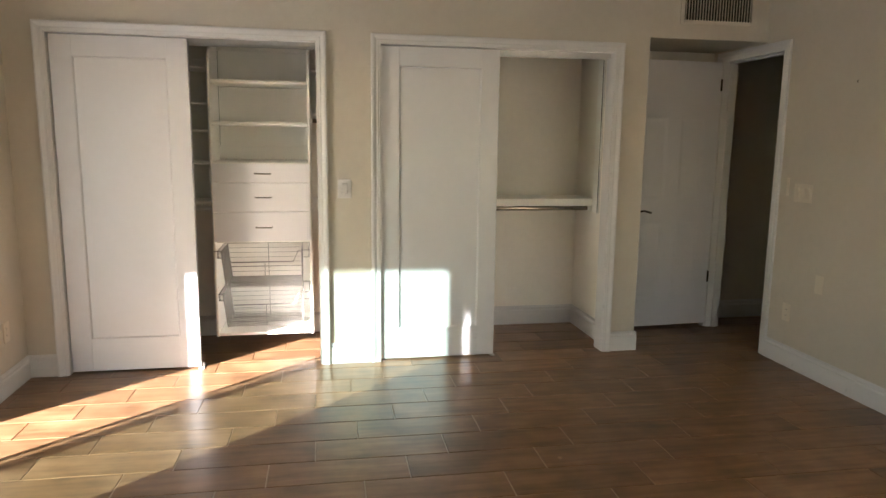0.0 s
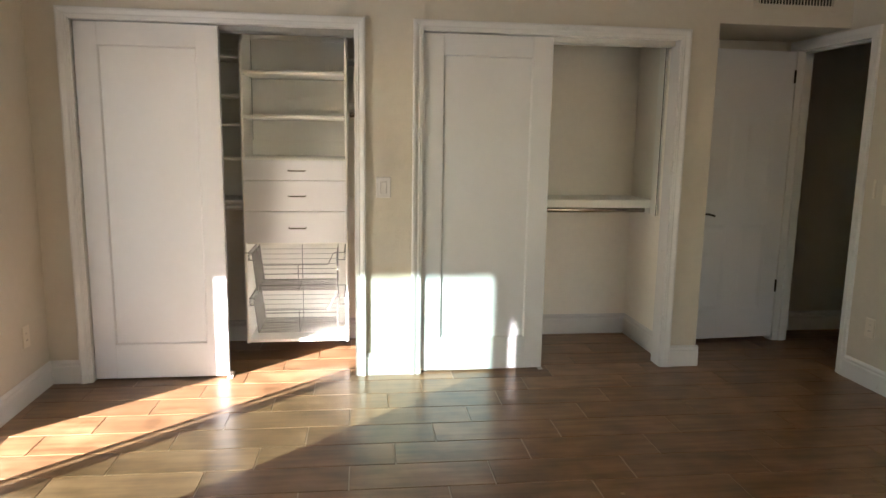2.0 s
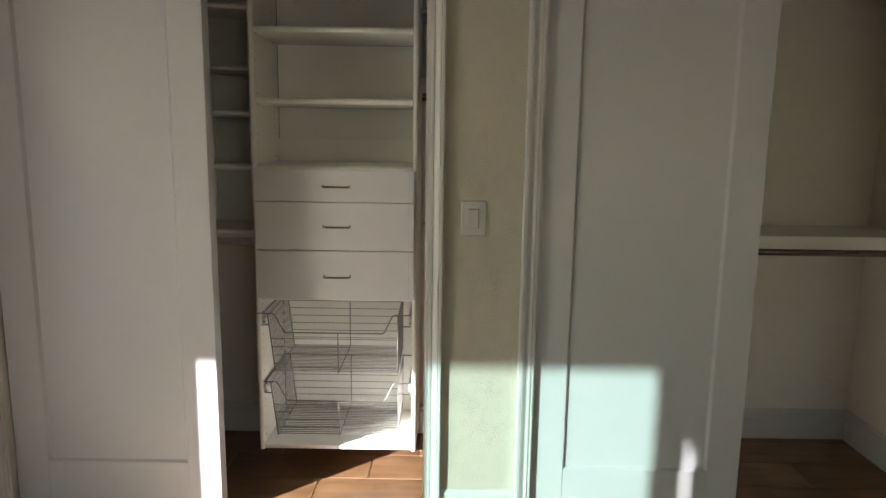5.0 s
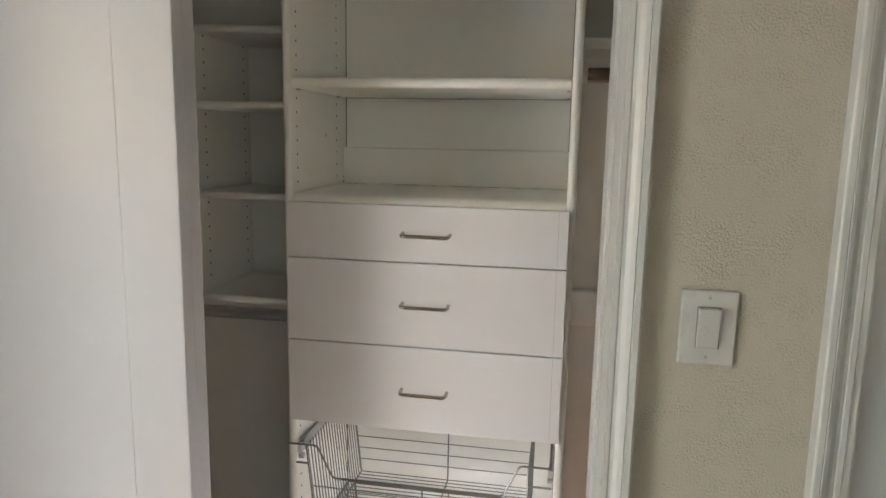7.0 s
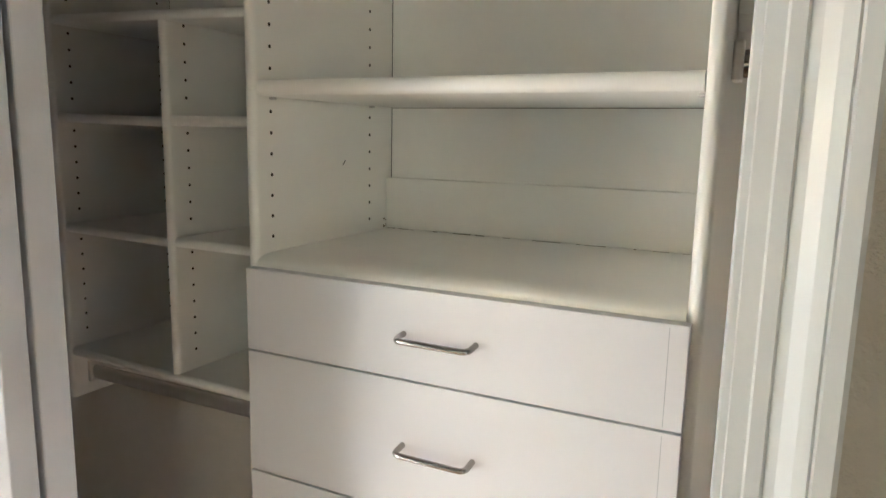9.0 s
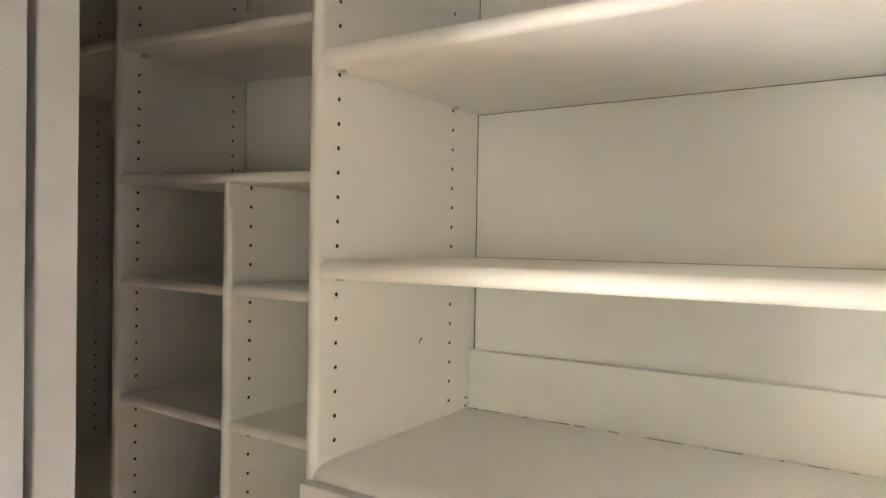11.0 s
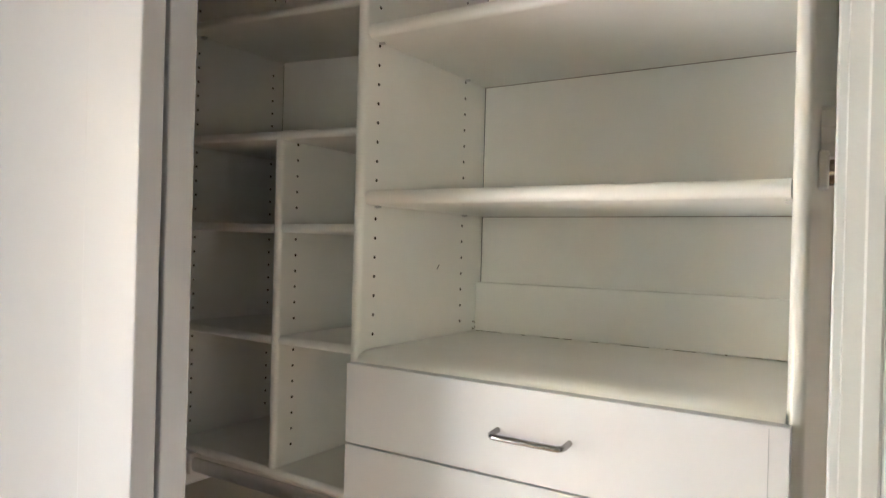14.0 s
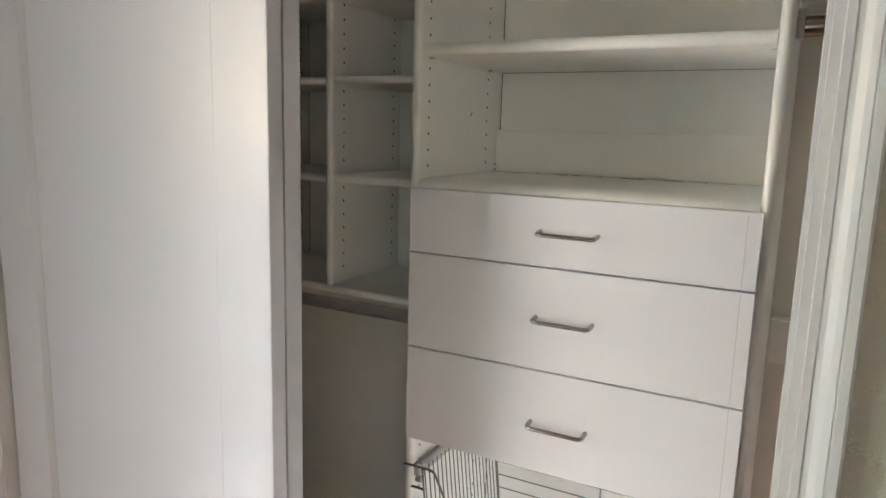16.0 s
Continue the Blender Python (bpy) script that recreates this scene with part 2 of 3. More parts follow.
def peg_holes(x, ys, z0, z1, face, keep=lambda y, z: True, r=0.0030, pitch=0.0320):
    """Columns of drilled peg holes on a board face at x that looks along +x (face 1) or -x."""
    bm = bmesh.new()
    for y in ys:
        z = z0
        while z < z1:
            if keep(y, z):
                rim = [(x + face * 0.0004, y + r * math.cos(a), z + r * math.sin(a)) for a in [2 * math.pi * i / 8 for i in range(8)]]
                vs = [bm.verts.new(p) for p in rim]
                c = bm.verts.new((x + face * 0.0003, y, z))
                for i in range(8):
                    bm.faces.new((vs[i], vs[(i + 1) % 8], c))
            z += pitch
    return bm


CASING = [(0, 0), (0, 0.010), (0.001, 0.011), (0.011, 0.011), (0.0125, 0.0126), (0.0205, 0.0126), (0.022, 0.0115), (0.028, 0.0125), (0.036, 0.0152),
          (0.043, 0.0168), (0.0445, 0.0160), (0.046, 0.0172), (0.055, 0.0172), (0.058, 0.0155), (0.058, 0)]


def casing(name, a0, a1, top, put, label):
    """Moulded casing of three mitred legs round an opening from a0 to a1; put(along, out, z) places it."""
    t = thing(name, label, "door trim", kind="structure")
    legs = [
        ([put(a0 - u, v, 0.0) for u, v in CASING], [put(a0 - u, v, top + u) for u, v in CASING]),
        ([put(a1 + u, v, 0.0) for u, v in CASING], [put(a1 + u, v, top + u) for u, v in CASING]),
        ([put(a0 - u, v, top + u) for u, v in CASING], [put(a1 + u, v, top + u) for u, v in CASING])]
    for nm, (p, q) in zip(("side_casing", "side_casing", "head_casing"), legs):
        part(nm, loft(bmesh.new(), p, q), TRIM, t, smooth=False)
    return t


BASE = [(0, 0), (0.016, 0), (0.016, 0.098), (0.0145, 0.104), (0.011, 0.108), (0.011, 0.116), (0.013, 0.120), (0.012, 0.126), (0.006, 0.134), (0.004, 0.138), (0, 0.138)]


def baseboard(p, q, out, height=0.138, label="white moulded baseboard along the wall", mat=None):
    """Moulded board from p to q on the floor; out is the way that it faces."""
    f = height / 0.138
    bm = loft(bmesh.new(), [(p[0] + out[0] * u, p[1] + out[1] * u, v * f) for u, v in BASE], [(q[0] + out[0] * u, q[1] + out[1] * u, v * f) for u, v in BASE])
    return solo("baseboard", bm, mat or TRIM, label, "baseboard", "structure")


# ---- the large structure ----
XW, XE, YS, YN = -1.835, 3.010, -1.20, 4.592
TOP = 2.74
WT = 4.705
C1A, C1B, C2A, C2B = -1.600, -0.070, 0.333, 1.890
HEAD = 2.060
BACK = 5.385
LINER = 0.018

solo("wall_north", boxes(
    (XW, C1A - LINER, YN, WT, 0, TOP), (C1A - LINER, C1B + LINER, YN, WT, HEAD + LINER, TOP), (C1B + LINER, C2A - LINER, YN, WT, 0, TOP),
    (C2A - LINER, C2B + LINER, YN, WT, HEAD + LINER, TOP), (C2B + LINER, 2.14, YN, WT, 0, TOP), (2.14, XE, YN, WT, 2.168, TOP)),
    WALL, "cream textured wall with two closet openings", "wall", "structure")
solo("wall_east", boxes((XE, XE + 0.11, YS, 4.385, 0, TOP), (XE, XE + 0.11, 4.385, 5.10, 2.098, TOP), (XE, XE + 0.11, 5.10, 5.353, 0, TOP)),
     WALL, "cream textured wall with an open doorway", "wall", "structure")
PD0, PD1 = 1.94, 3.772
solo("wall_west", boxes((XW - 0.14, XW, YS, PD0, 0, TOP), (XW - 0.14, XW, PD1, WT, 0, TOP), (XW - 0.14, XW, PD0, PD1, 2.06, TOP)),
     WALL, "cream textured wall with a sliding patio door", "wall", "structure")
# two unseen windows, added and sized to fill closets and room with light
FILL_WINDOWS = ((-0.85, -0.10, 0.95, 1.80), (0.95, 2.85, 0.60, 2.20))
(A0, A1, A2, A3), (B0, B1, B2, B3) = FILL_WINDOWS
solo("wall_south", boxes(*[(x0, x1, YS - 0.14, YS, z0, z1) for x0, x1, z0, z1 in (
    (XW - 0.14, A0, 0, TOP), (A0, A1, 0, A2), (A0, A1, A3, TOP), (A1, B0, 0, TOP), (B0, B1, 0, B2), (B0, B1, B3, TOP), (B1, XE + 0.11, 0, TOP))]),
     WALL, "cream textured wall with two windows added for fill light", "wall", "structure")
solo("ceiling", boxes((XW - 0.14, XE + 0.11, YS - 0.14, WT, TOP, TOP + 0.12)), CEIL, "plain white ceiling", "ceiling", "structure")
solo("wall_closet_west", boxes((-2.01, -1.90, WT, BACK, 0, 2.44)), WALL_IN, "white painted side wall inside the closet", "wall", "structure")
solo("wall_closet_east", boxes((1.975, 2.14, WT, BACK, 0, 2.44)), WALL_IN, "white painted wall beside the closet", "wall", "structure")
solo("wall_closet_back", boxes((-2.01, 2.14, BACK, BACK + 0.11, 0, 2.44)), WALL_IN, "white painted back wall of the closets", "wall", "structure")
solo("ceiling_closet", boxes((-2.01, 2.14, WT, BACK + 0.11, 2.44, 2.54)), CEIL, "plain closet ceiling", "ceiling", "structure")
solo("ceiling_alcove", boxes((2.14, XE, WT, 5.34, 2.168, 2.30)), WALL, "low cream soffit over the entry alcove", "ceiling", "structure")
solo("wall_alcove", boxes((2.14, XE, 5.235, 5.34, 0, 2.168)), WALL, "cream back wall of the entry alcove", "wall", "structure")
solo("wall_hall_north", boxes((XE, 4.70, 5.353, 5.46, 0, 2.44)), WALL, "dim cream hallway wall", "wall", "structure")
solo("wall_hall_east", boxes((4.60, 4.70, 3.6, 5.353, 0, 2.44)), WALL, "dim cream hallway wall", "wall", "structure")
solo("wall_hall_south", boxes((XE + 0.11, 4.70, 3.5, 3.6, 0, 2.44)), WALL, "dim cream hallway wall", "wall", "structure")
solo("ceiling_hall", boxes((XE + 0.11, 4.70, 3.5, 5.46, 2.44, 2.54)), CEIL, "plain hallway ceiling", "ceiling", "structure")
solo("floor", boxes((XW - 0.14, XE + 0.11, YS - 0.14, BACK + 0.1, -0.08, -0.0028), (XE + 0.11, 4.70, 3.5, BACK + 0.1, -0.08, -0.0028)), GROUT, "pale grout bed under wood-look floor tiles", "floor", "structure")
solo("ground", boxes((-60, 60, -60, 60, -0.14, -0.084)), CONCRETE, "pale concrete ground outside", "ground", "structure")
# unseen slab added outside; its edge sets the sun patch's height
solo("sun_cutoff_roof", boxes((-7.5, XW - 0.14, 0.70, 7.0, 2.50, 2.66)), STUCCO, "unseen roof slab added to cut off the sun above the sliding door", "roof", "structure")

for nm, a, b in (("closet_frame_1", C1A, C1B), ("closet_frame_2", C2A, C2B)):
    t = thing(nm, "white painted jambs lining the closet opening", "door frame", kind="structure")
    part("jamb", boxes((a - LINER, a, YN - 0.010, WT, 0, HEAD), bev=0.0015), TRIM, t)
    part("jamb", boxes((b, b + LINER, YN - 0.010, WT, 0, HEAD), bev=0.0015), TRIM, t)
    part("head_jamb", boxes((a - LINER, b + LINER, YN - 0.010, WT, HEAD, HEAD + LINER), bev=0.0015), TRIM, t)
    part("door_track", boxes((a + 0.002, b - 0.002, 4.645, 4.651, 2.030, HEAD), (a + 0.002, b - 0.002, 4.690, 4.696, 2.022, HEAD), (a + 0.002, b - 0.002, 4.651, 4.690, 2.052, HEAD)), STEEL, t, "grey metal sliding track")
casing("trim_1", C1A - 0.006, C1B + 0.006, HEAD + 0.004, lambda a, v, z: (a, YN - v * 1.7, z), "white fluted casing round a closet opening")
casing("trim_2", C2A - 0.006, C2B + 0.006, HEAD + 0.004, lambda a, v, z: (a, YN - v * 1.7, z), "white fluted casing round a closet opening")
casing("trim_3", 4.380, 5.105, 2.094, lambda a, v, z: (XE - v, a, z), "white casing round the hall doorway")
casing("trim_4", PD0 - 0.004, PD1 + 0.004, 2.062, lambda a, v, z: (XW + v, a, z), "white casing round the patio door")
t = thing("door_frame", "white painted jambs lining the hall doorway", "door frame", kind="structure")
part("jamb", boxes((XE - 0.004, XE + 0.112, 4.385, 4.397, 0, 2.098)), TRIM, t)
part("jamb", boxes((XE - 0.004, XE + 0.112, 5.088, 5.100, 0, 2.098)), TRIM, t)
part("head_jamb", boxes((XE - 0.004, XE + 0.112, 4.397, 5.088, 2.086, 2.098)), TRIM, t)
part("door_stop", boxes((XE + 0.045, XE + 0.085, 4.397, 4.409, 0, 2.086), (XE + 0.045, XE + 0.085, 5.076, 5.088, 0, 2.086), (XE + 0.045, XE + 0.085, 4.409, 5.076, 2.074, 2.086)), TRIM, t)
part("strike_plate", boxes((XE + 0.012, XE + 0.034, 4.397, 4.3995, 0.905, 0.970), bev=0.0008), BRONZE, t, "dark bronze strike plate")

baseboard((XW, YN), (C1A - 0.066, YN), (0, -1))
baseboard((C1B + 0.066, YN), (C2A - 0.066, YN), (0, -1))
baseboard((C2B + 0.066, YN), (2.156, YN), (0, -1))
baseboard((2.14, YN), (2.14, 5.235), (1, 0))
baseboard((XE, YS), (XE, 4.33), (-1, 0))
baseboard((XW, PD1 + 0.065), (XW, YN), (1, 0))
baseboard((XW, YS), (XW, PD0 - 0.065), (1, 0))
baseboard((XW, YS), (XE, YS), (0, 1))
baseboard((2.14, 5.235), (XE, 5.235), (0, -1))
baseboard((XE + 0.11, 5.353), (4.6, 5.353), (0, -1), 0.15)
baseboard((-1.90, BACK), (1.975, BACK), (0, -1), 0.15, "white moulded baseboard inside the closet")
baseboard((1.975, WT), (1.975, BACK), (-1, 0), 0.15, "white moulded baseboard inside the closet")

# patio door in the west wall: the north half stands open
t = thing("patio_door", "half-open sliding patio door with green tinted glass", "patio door", kind="structure")
part("frame", boxes((XW - 0.13, XW - 0.02, PD0, PD0 + 0.02, 0, 2.06), (XW - 0.13, XW - 0.02, PD1 - 0.008, PD1, 0, 2.06), (XW - 0.13, XW - 0.02, PD0 + 0.02, PD1 - 0.008, 2.03, 2.06)), ALU, t)
part("threshold", boxes((XW - 0.13, XW + 0.01, PD0 + 0.02, PD1 - 0.008, -0.002, 0.045), bev=0.004), ALU, t)
for nm, x, y0, y1, s in (("fixed_panel", XW - 0.10, 2.050, 2.985, 0.095), ("sliding_panel", XW - 0.05, 2.145, 3.110, 0.032)):
    p = part(nm, boxes((x - 0.008, x + 0.008, y0, y0 + 0.055, 0.045, 2.03), (x - 0.008, x + 0.008, y1 - s, y1, 0.045, 2.03), (x - 0.008, x + 0.008, y0 + 0.055, y1 - s, 0.045, 0.11), (x - 0.008, x + 0.008, y0 + 0.055, y1 - s, 1.98, 2.03)), ALU, t)
    part("pane", boxes((x - 0.003, x + 0.003, y0 + 0.055, y1 - s, 0.11, 1.98)), TINTED, p)
# added strip beside the fixed panel; its slit throws a sun sliver on a door
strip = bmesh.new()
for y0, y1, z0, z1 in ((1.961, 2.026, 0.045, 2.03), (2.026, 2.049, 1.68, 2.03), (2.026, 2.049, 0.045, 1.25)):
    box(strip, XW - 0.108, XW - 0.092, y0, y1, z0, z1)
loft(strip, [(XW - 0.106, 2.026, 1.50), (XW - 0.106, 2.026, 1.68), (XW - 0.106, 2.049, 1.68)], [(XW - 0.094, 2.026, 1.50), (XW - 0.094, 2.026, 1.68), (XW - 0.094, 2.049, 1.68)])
part("slit_strip", strip, ALU, t, "unseen pale strip added with a slit for a sliver of sun")
# frames and panes of the added fill-light windows
for nm, (x0, x1, z0, z1) in zip(("fill_window_1", "fill_window_2"), FILL_WINDOWS):
    t = thing(nm, "unseen white window with faintly tinted glass, added for fill light", "window", kind="structure")
    m = (x0 + x1) / 2
    for q in ((x0, x0 + 0.05, z0, z1), (x1 - 0.05, x1, z0, z1), (x0 + 0.05, x1 - 0.05, z0, z0 + 0.05), (x0 + 0.05, x1 - 0.05, z1 - 0.05, z1), (m - 0.025, m + 0.025, z0 + 0.05, z1 - 0.05)):
        part("window_frame", boxes((q[0], q[1], YS - 0.12, YS - 0.02, q[2], q[3])), ALU, t)
    for a, b in ((x0 + 0.05, m - 0.025), (m + 0.025, x1 - 0.05)):
        part("pane", boxes((a, b, YS - 0.075, YS - 0.069, z0 + 0.05, z1 - 0.05)), CLEAR, t)


# ---- closet doors ----
def slab_door(name, x0, x1, y0, y1, z0, z1, label, stile=0.121, top_rail=0.120, bottom_rail=0.205):
    """A shaker bypass door with one sunk panel behind a narrow bead."""
    t = thing(name, label, "sliding door", ((x0 + x1) / 2, (y0 + y1) / 2, z0), group="closet sliding doors")
    bev = 0.0025
    part("stile", boxes((x0, x0 + stile, y0, y1, z0, z1), bev=bev), DOORPAINT, t)
    part("stile", boxes((x1 - stile, x1, y0, y1, z0, z1), bev=bev), DOORPAINT, t)
    part("top_rail", boxes((x0 + stile, x1 - stile, y0 + 0.0004, y1, z1 - top_rail, z1)), DOORPAINT, t)
    part("bottom_rail", boxes((x0 + stile, x1 - stile, y0 + 0.0004, y1, z0, z0 + bottom_rail)), DOORPAINT, t)
    a, b, c, d = x0 + stile, x1 - stile, z0 + bottom_rail, z1 - top_rail
    part("panel", boxes((a, b, y0 + 0.012, y1 - 0.008, c, d)), DOORPAINT, t)
    bm = bmesh.new()
    w = 0.008
    for p, q in (((a, c), (a, d)), ((a, d), (b, d)), ((b, d), (b, c)), ((b, c), (a, c))):
        mx, mz = (a + b) / 2, (c + d) / 2
        ins = lambda pt, k: (pt[0] + (k if pt[0] < mx else -k), pt[1] + (k if pt[1] < mz else -k))
        (p1, q1) = ins(p, w), ins(q, w)
        loft(bm, [(p[0], y0 + 0.013, p[1]), (p[0], y0 + 0.001, p[1]), (p1[0], y0 + 0.011, p1[1]), (p1[0], y0 + 0.013, p1[1])],
             [(q[0], y0 + 0.013, q[1]), (q[0], y0 + 0.001, q[1]), (q1[0], y0 + 0.011, q1[1]), (q1[0], y0 + 0.013, q1[1])])
    part("panel_bead", bm, DOORPAINT, t)
    return settle(t)


slab_door("closet_door", C1A + 0.007, -0.828, 4.610, 4.644, 0.012, 2.052, "white panelled sliding closet door pushed to one side")
slab_door("closet_door", C1A + 0.003, -0.836, 4.656, 4.698, 0.012, 2.045, "white sliding closet door stacked behind another")
slab_door("closet_door", C2A - 0.002, 1.107, 4.600, 4.635, 0.012, 2.052, "white panelled sliding closet door half covering its closet")
slab_door("closet_door", C2A - 0.002, 1.085, 4.656, 4.689, 0.012, 2.045, "white sliding closet door stacked behind another")
for x in (-0.822, 1.103):
    t = thing("door_guide", "small white plastic floor guide beside a sliding door", "door guide", (x, 4.64, 0), group="door guides")
    part("guide_base", boxes((x - 0.016, x + 0.014, 4.592, 4.700, -0.001, 0.006), bev=0.001), PLASTIC, t)
    part("guide_fin", boxes((x - 0.010, x + 0.010, 4.637, 4.653, 0.006, 0.030), bev=0.002), PLASTIC, t)
    settle(t)

# ---- closet organiser: drawer tower ----
TL0, TL1, TR0, TR1 = -0.776, -0.756, -0.131, -0.111
TF, CF, TB = 4.960, 5.058, 5.360


def tower_panel(x0, x1):
    """Side board with a rounded front that steps back near the top."""
    bm = bmesh.new()
    r, k = (x1 - x0) / 2, 6
    levels = [(0.105, TF), (1.965, TF), (2.0, TF + 0.012), (2.05, CF), (2.20, CF)]
    rings = []
    for z, f in levels:
        rings.append([bm.verts.new((x0 + r - r * math.cos(math.pi * i / k), f + r * 0.8 - r * 0.8 * math.sin(math.pi * i / k), z)) for i in range(k + 1)] + [bm.verts.new((x1, TB, z)), bm.verts.new((x0, TB, z))])
    for a, b in zip(rings, rings[1:]):
        for i in range(len(a)):
            bm.faces.new((a[i], a[(i + 1) % len(a)], b[(i + 1) % len(a)], b[i]))
    bm.faces.new(rings[0][::-1])
    bm.faces.new(rings[-1])
    return bm


tower = thing("drawer_tower", "white melamine closet tower with shelves, hung above the floor", "closet organizer", (-0.437, 5.16, 0.105))
lp = part("side_panel", tower_panel(TL0, TL1), MELAMINE, tower, smooth=True)
rp = part("side_panel", tower_panel(TR0, TR1), MELAMINE, tower, smooth=True)
clear_of = lambda shelves: (lambda y, z: all(abs(z - s) > 0.016 for s in shelves))
HZ = 1.340
part("peg_holes", peg_holes(TL1, (4.996, 5.276), HZ, 2.15, 1, clear_of((1.567, 1.839))), HOLE, lp, "dark drilled peg holes")
part("peg_holes", peg_holes(TR0, (4.996, 5.276), HZ, 2.15, -1, clear_of((1.567, 1.839))), HOLE, rp, "dark drilled peg holes")
part("peg_holes", peg_holes(TL1, (4.990, 5.272), 0.16, 0.74, 1), HOLE, lp, "dark drilled peg holes")
scratch = bmesh.new()
loft(scratch, [(TL1 - 0.0004, 5.187, 1.4455), (TL1 + 0.0006, 5.187, 1.4455), (TL1 + 0.0006, 5.1885, 1.4450), (TL1 - 0.0004, 5.1885, 1.4450)],
     [(TL1 - 0.0004, 5.194, 1.4545), (TL1 + 0.0006, 5.194, 1.4545), (TL1 + 0.0006, 5.1955, 1.4535), (TL1 - 0.0004, 5.1955, 1.4535)])
part("scratch", scratch, HOLE, lp, "small dark scratch")
part("back_panel", boxes((TL1 + 0.0025, TR0 - 0.0015, TB - 0.004, TB + 0.004, 0.105, 2.20)), MELAMINE, tower)
for z0, z1 in ((1.554, 1.577), (1.826, 1.849)):
    part("back_seam", boxes((TL1 + 0.003, TR0 - 0.002, TB - 0.0056, TB - 0.0042, z0 - 0.0012, z0 - 0.0001), (TL1 + 0.003, TR0 - 0.002, TB - 0.0056, TB - 0.0042, z1 + 0.0001, z1 + 0.0008)), GRIME, tower, "thin dark seam behind a shelf")
    s = part("shelf", shelf_board(TL1 + 0.0015, TR0 - 0.0015, TF + 0.004, TB - 0.005, z0, z1), MELAMINE, tower, smooth=True)
    for x, f in ((TL1, 1), (TR0, -1)):
        for y in (4.996, 5.276):
            part("shelf_pin", boxes((min(x, x + f * 0.010), max(x, x + f * 0.010), y - 0.0035, y + 0.0035, z0 - 0.0042, z0 - 0.0003), bev=0.0012), PLASTIC, s)
deck_side = [(4.9572, 1.2984), (4.9578, 1.3035), (4.9620, 1.3085), (4.9720, 1.3130), (4.9900, 1.3155), (5.02, 1.316), (TB - 0.005, 1.316), (TB - 0.005, 1.2984)]
part("deck", loft(bmesh.new(), [(TL1, y, z) for y, z in deck_side], [(TR0, y, z) for y, z in deck_side]), MELAMINE, tower, smooth=True)
part("back_cleat", boxes((TL1, TR0, TB - 0.022, TB - 0.005, 1.3165, 1.417), bev=0.0015), MELAMINE, tower)
part("back_cleat", boxes((TL1, TR0, TB - 0.022, TB - 0.005, 2.075, 2.18), bev=0.0015), MELAMINE, tower)
for x0, x1 in ((TL1, TL1 + 0.0028), (TR0 - 0.0018, TR0)):
    part("corner_gap", boxes((x0, x1, TB - 0.0025, TB - 0.0018, 0.13, 2.19)), DARK, tower, "dark open seam")
rng = random.Random(4)
bm = bmesh.new()
x = TL1 + 0.004
while x < TR0 - 0.02:
    w = rng.uniform(0.004, 0.03)
    if rng.random() < (0.7 if x < -0.5 else 0.35):
        box(bm, x, min(x + w, TR0 - 0.002), TB - 0.0232, TB - 0.0219, 1.3159, 1.3159 + rng.uniform(0.0004, 0.0013))
    x += w + rng.uniform(0.0, 0.010)
part("caulk_seam", bm, GRIME, tower, "cracked dirty caulk seam")["kind"] = "stuff"
bm = bmesh.new()
for k in range(7):
    y, z = 5.333 + rng.uniform(-0.006, 0.004), 1.318 + rng.uniform(0, 0.016)
    box(bm, TL1 - 0.0003, TL1 + 0.0007, y, y + rng.uniform(0.0015, 0.004), z, z + rng.uniform(0.002, 0.006))
part("corner_grime", bm, GRIME, tower, "dark grime in the corner")["kind"] = "stuff"
part("bottom_deck", boxes((TL1, TR0, TF + 0.006, TB - 0.005, 0.108, 0.126), bev=0.002), MELAMINE, tower)
part("drawer_divider", boxes((TL1, TR0, TF + 0.02, TB - 0.01, 0.758, 0.772)), MELAMINE, tower)
settle(tower)


def bar_pull(x0, x1, y, z):
    """A bent wire pull standing off the drawer front at y."""
    bm = bmesh.new()
    tube(bm, rounded([(x0, y, z), (x0, y - 0.027, z - 0.003), (x1, y - 0.027, z - 0.003), (x1, y, z)], 0.011, 6), 0.0042, 10)
    return bm


for z0, z1, pull in ((1.1718, 1.2980, 1.236), (0.9754, 1.1690, 1.076), (0.7730, 0.9724, 0.872)):
    t = thing("drawer", "white laminate drawer with a satin nickel bar pull, shut", "drawer", (-0.442, 4.95, z0), group="drawers of the closet tower")
    fr = part("drawer_front", boxes((-0.762, -0.124, 4.940, 4.958, z0, z1), bev=0.0010), DRAWERWHITE, t)
    part("edge_band", boxes((-0.1458, -0.1450, 4.9396, 4.9402, z0 + 0.004, z1 - 0.004)), BANDLINE, fr)
    part("drawer_box", boxes((TL1 + 0.014, TR0 - 0.014, 4.959, 5.33, z0 + 0.012, z1 - 0.02)), MELAMINE, t)
    h = part("pull", bar_pull(-0.487, -0.381, 4.9405, pull), CHROME, t, "satin nickel bar pull", smooth=True)
    settle(t)


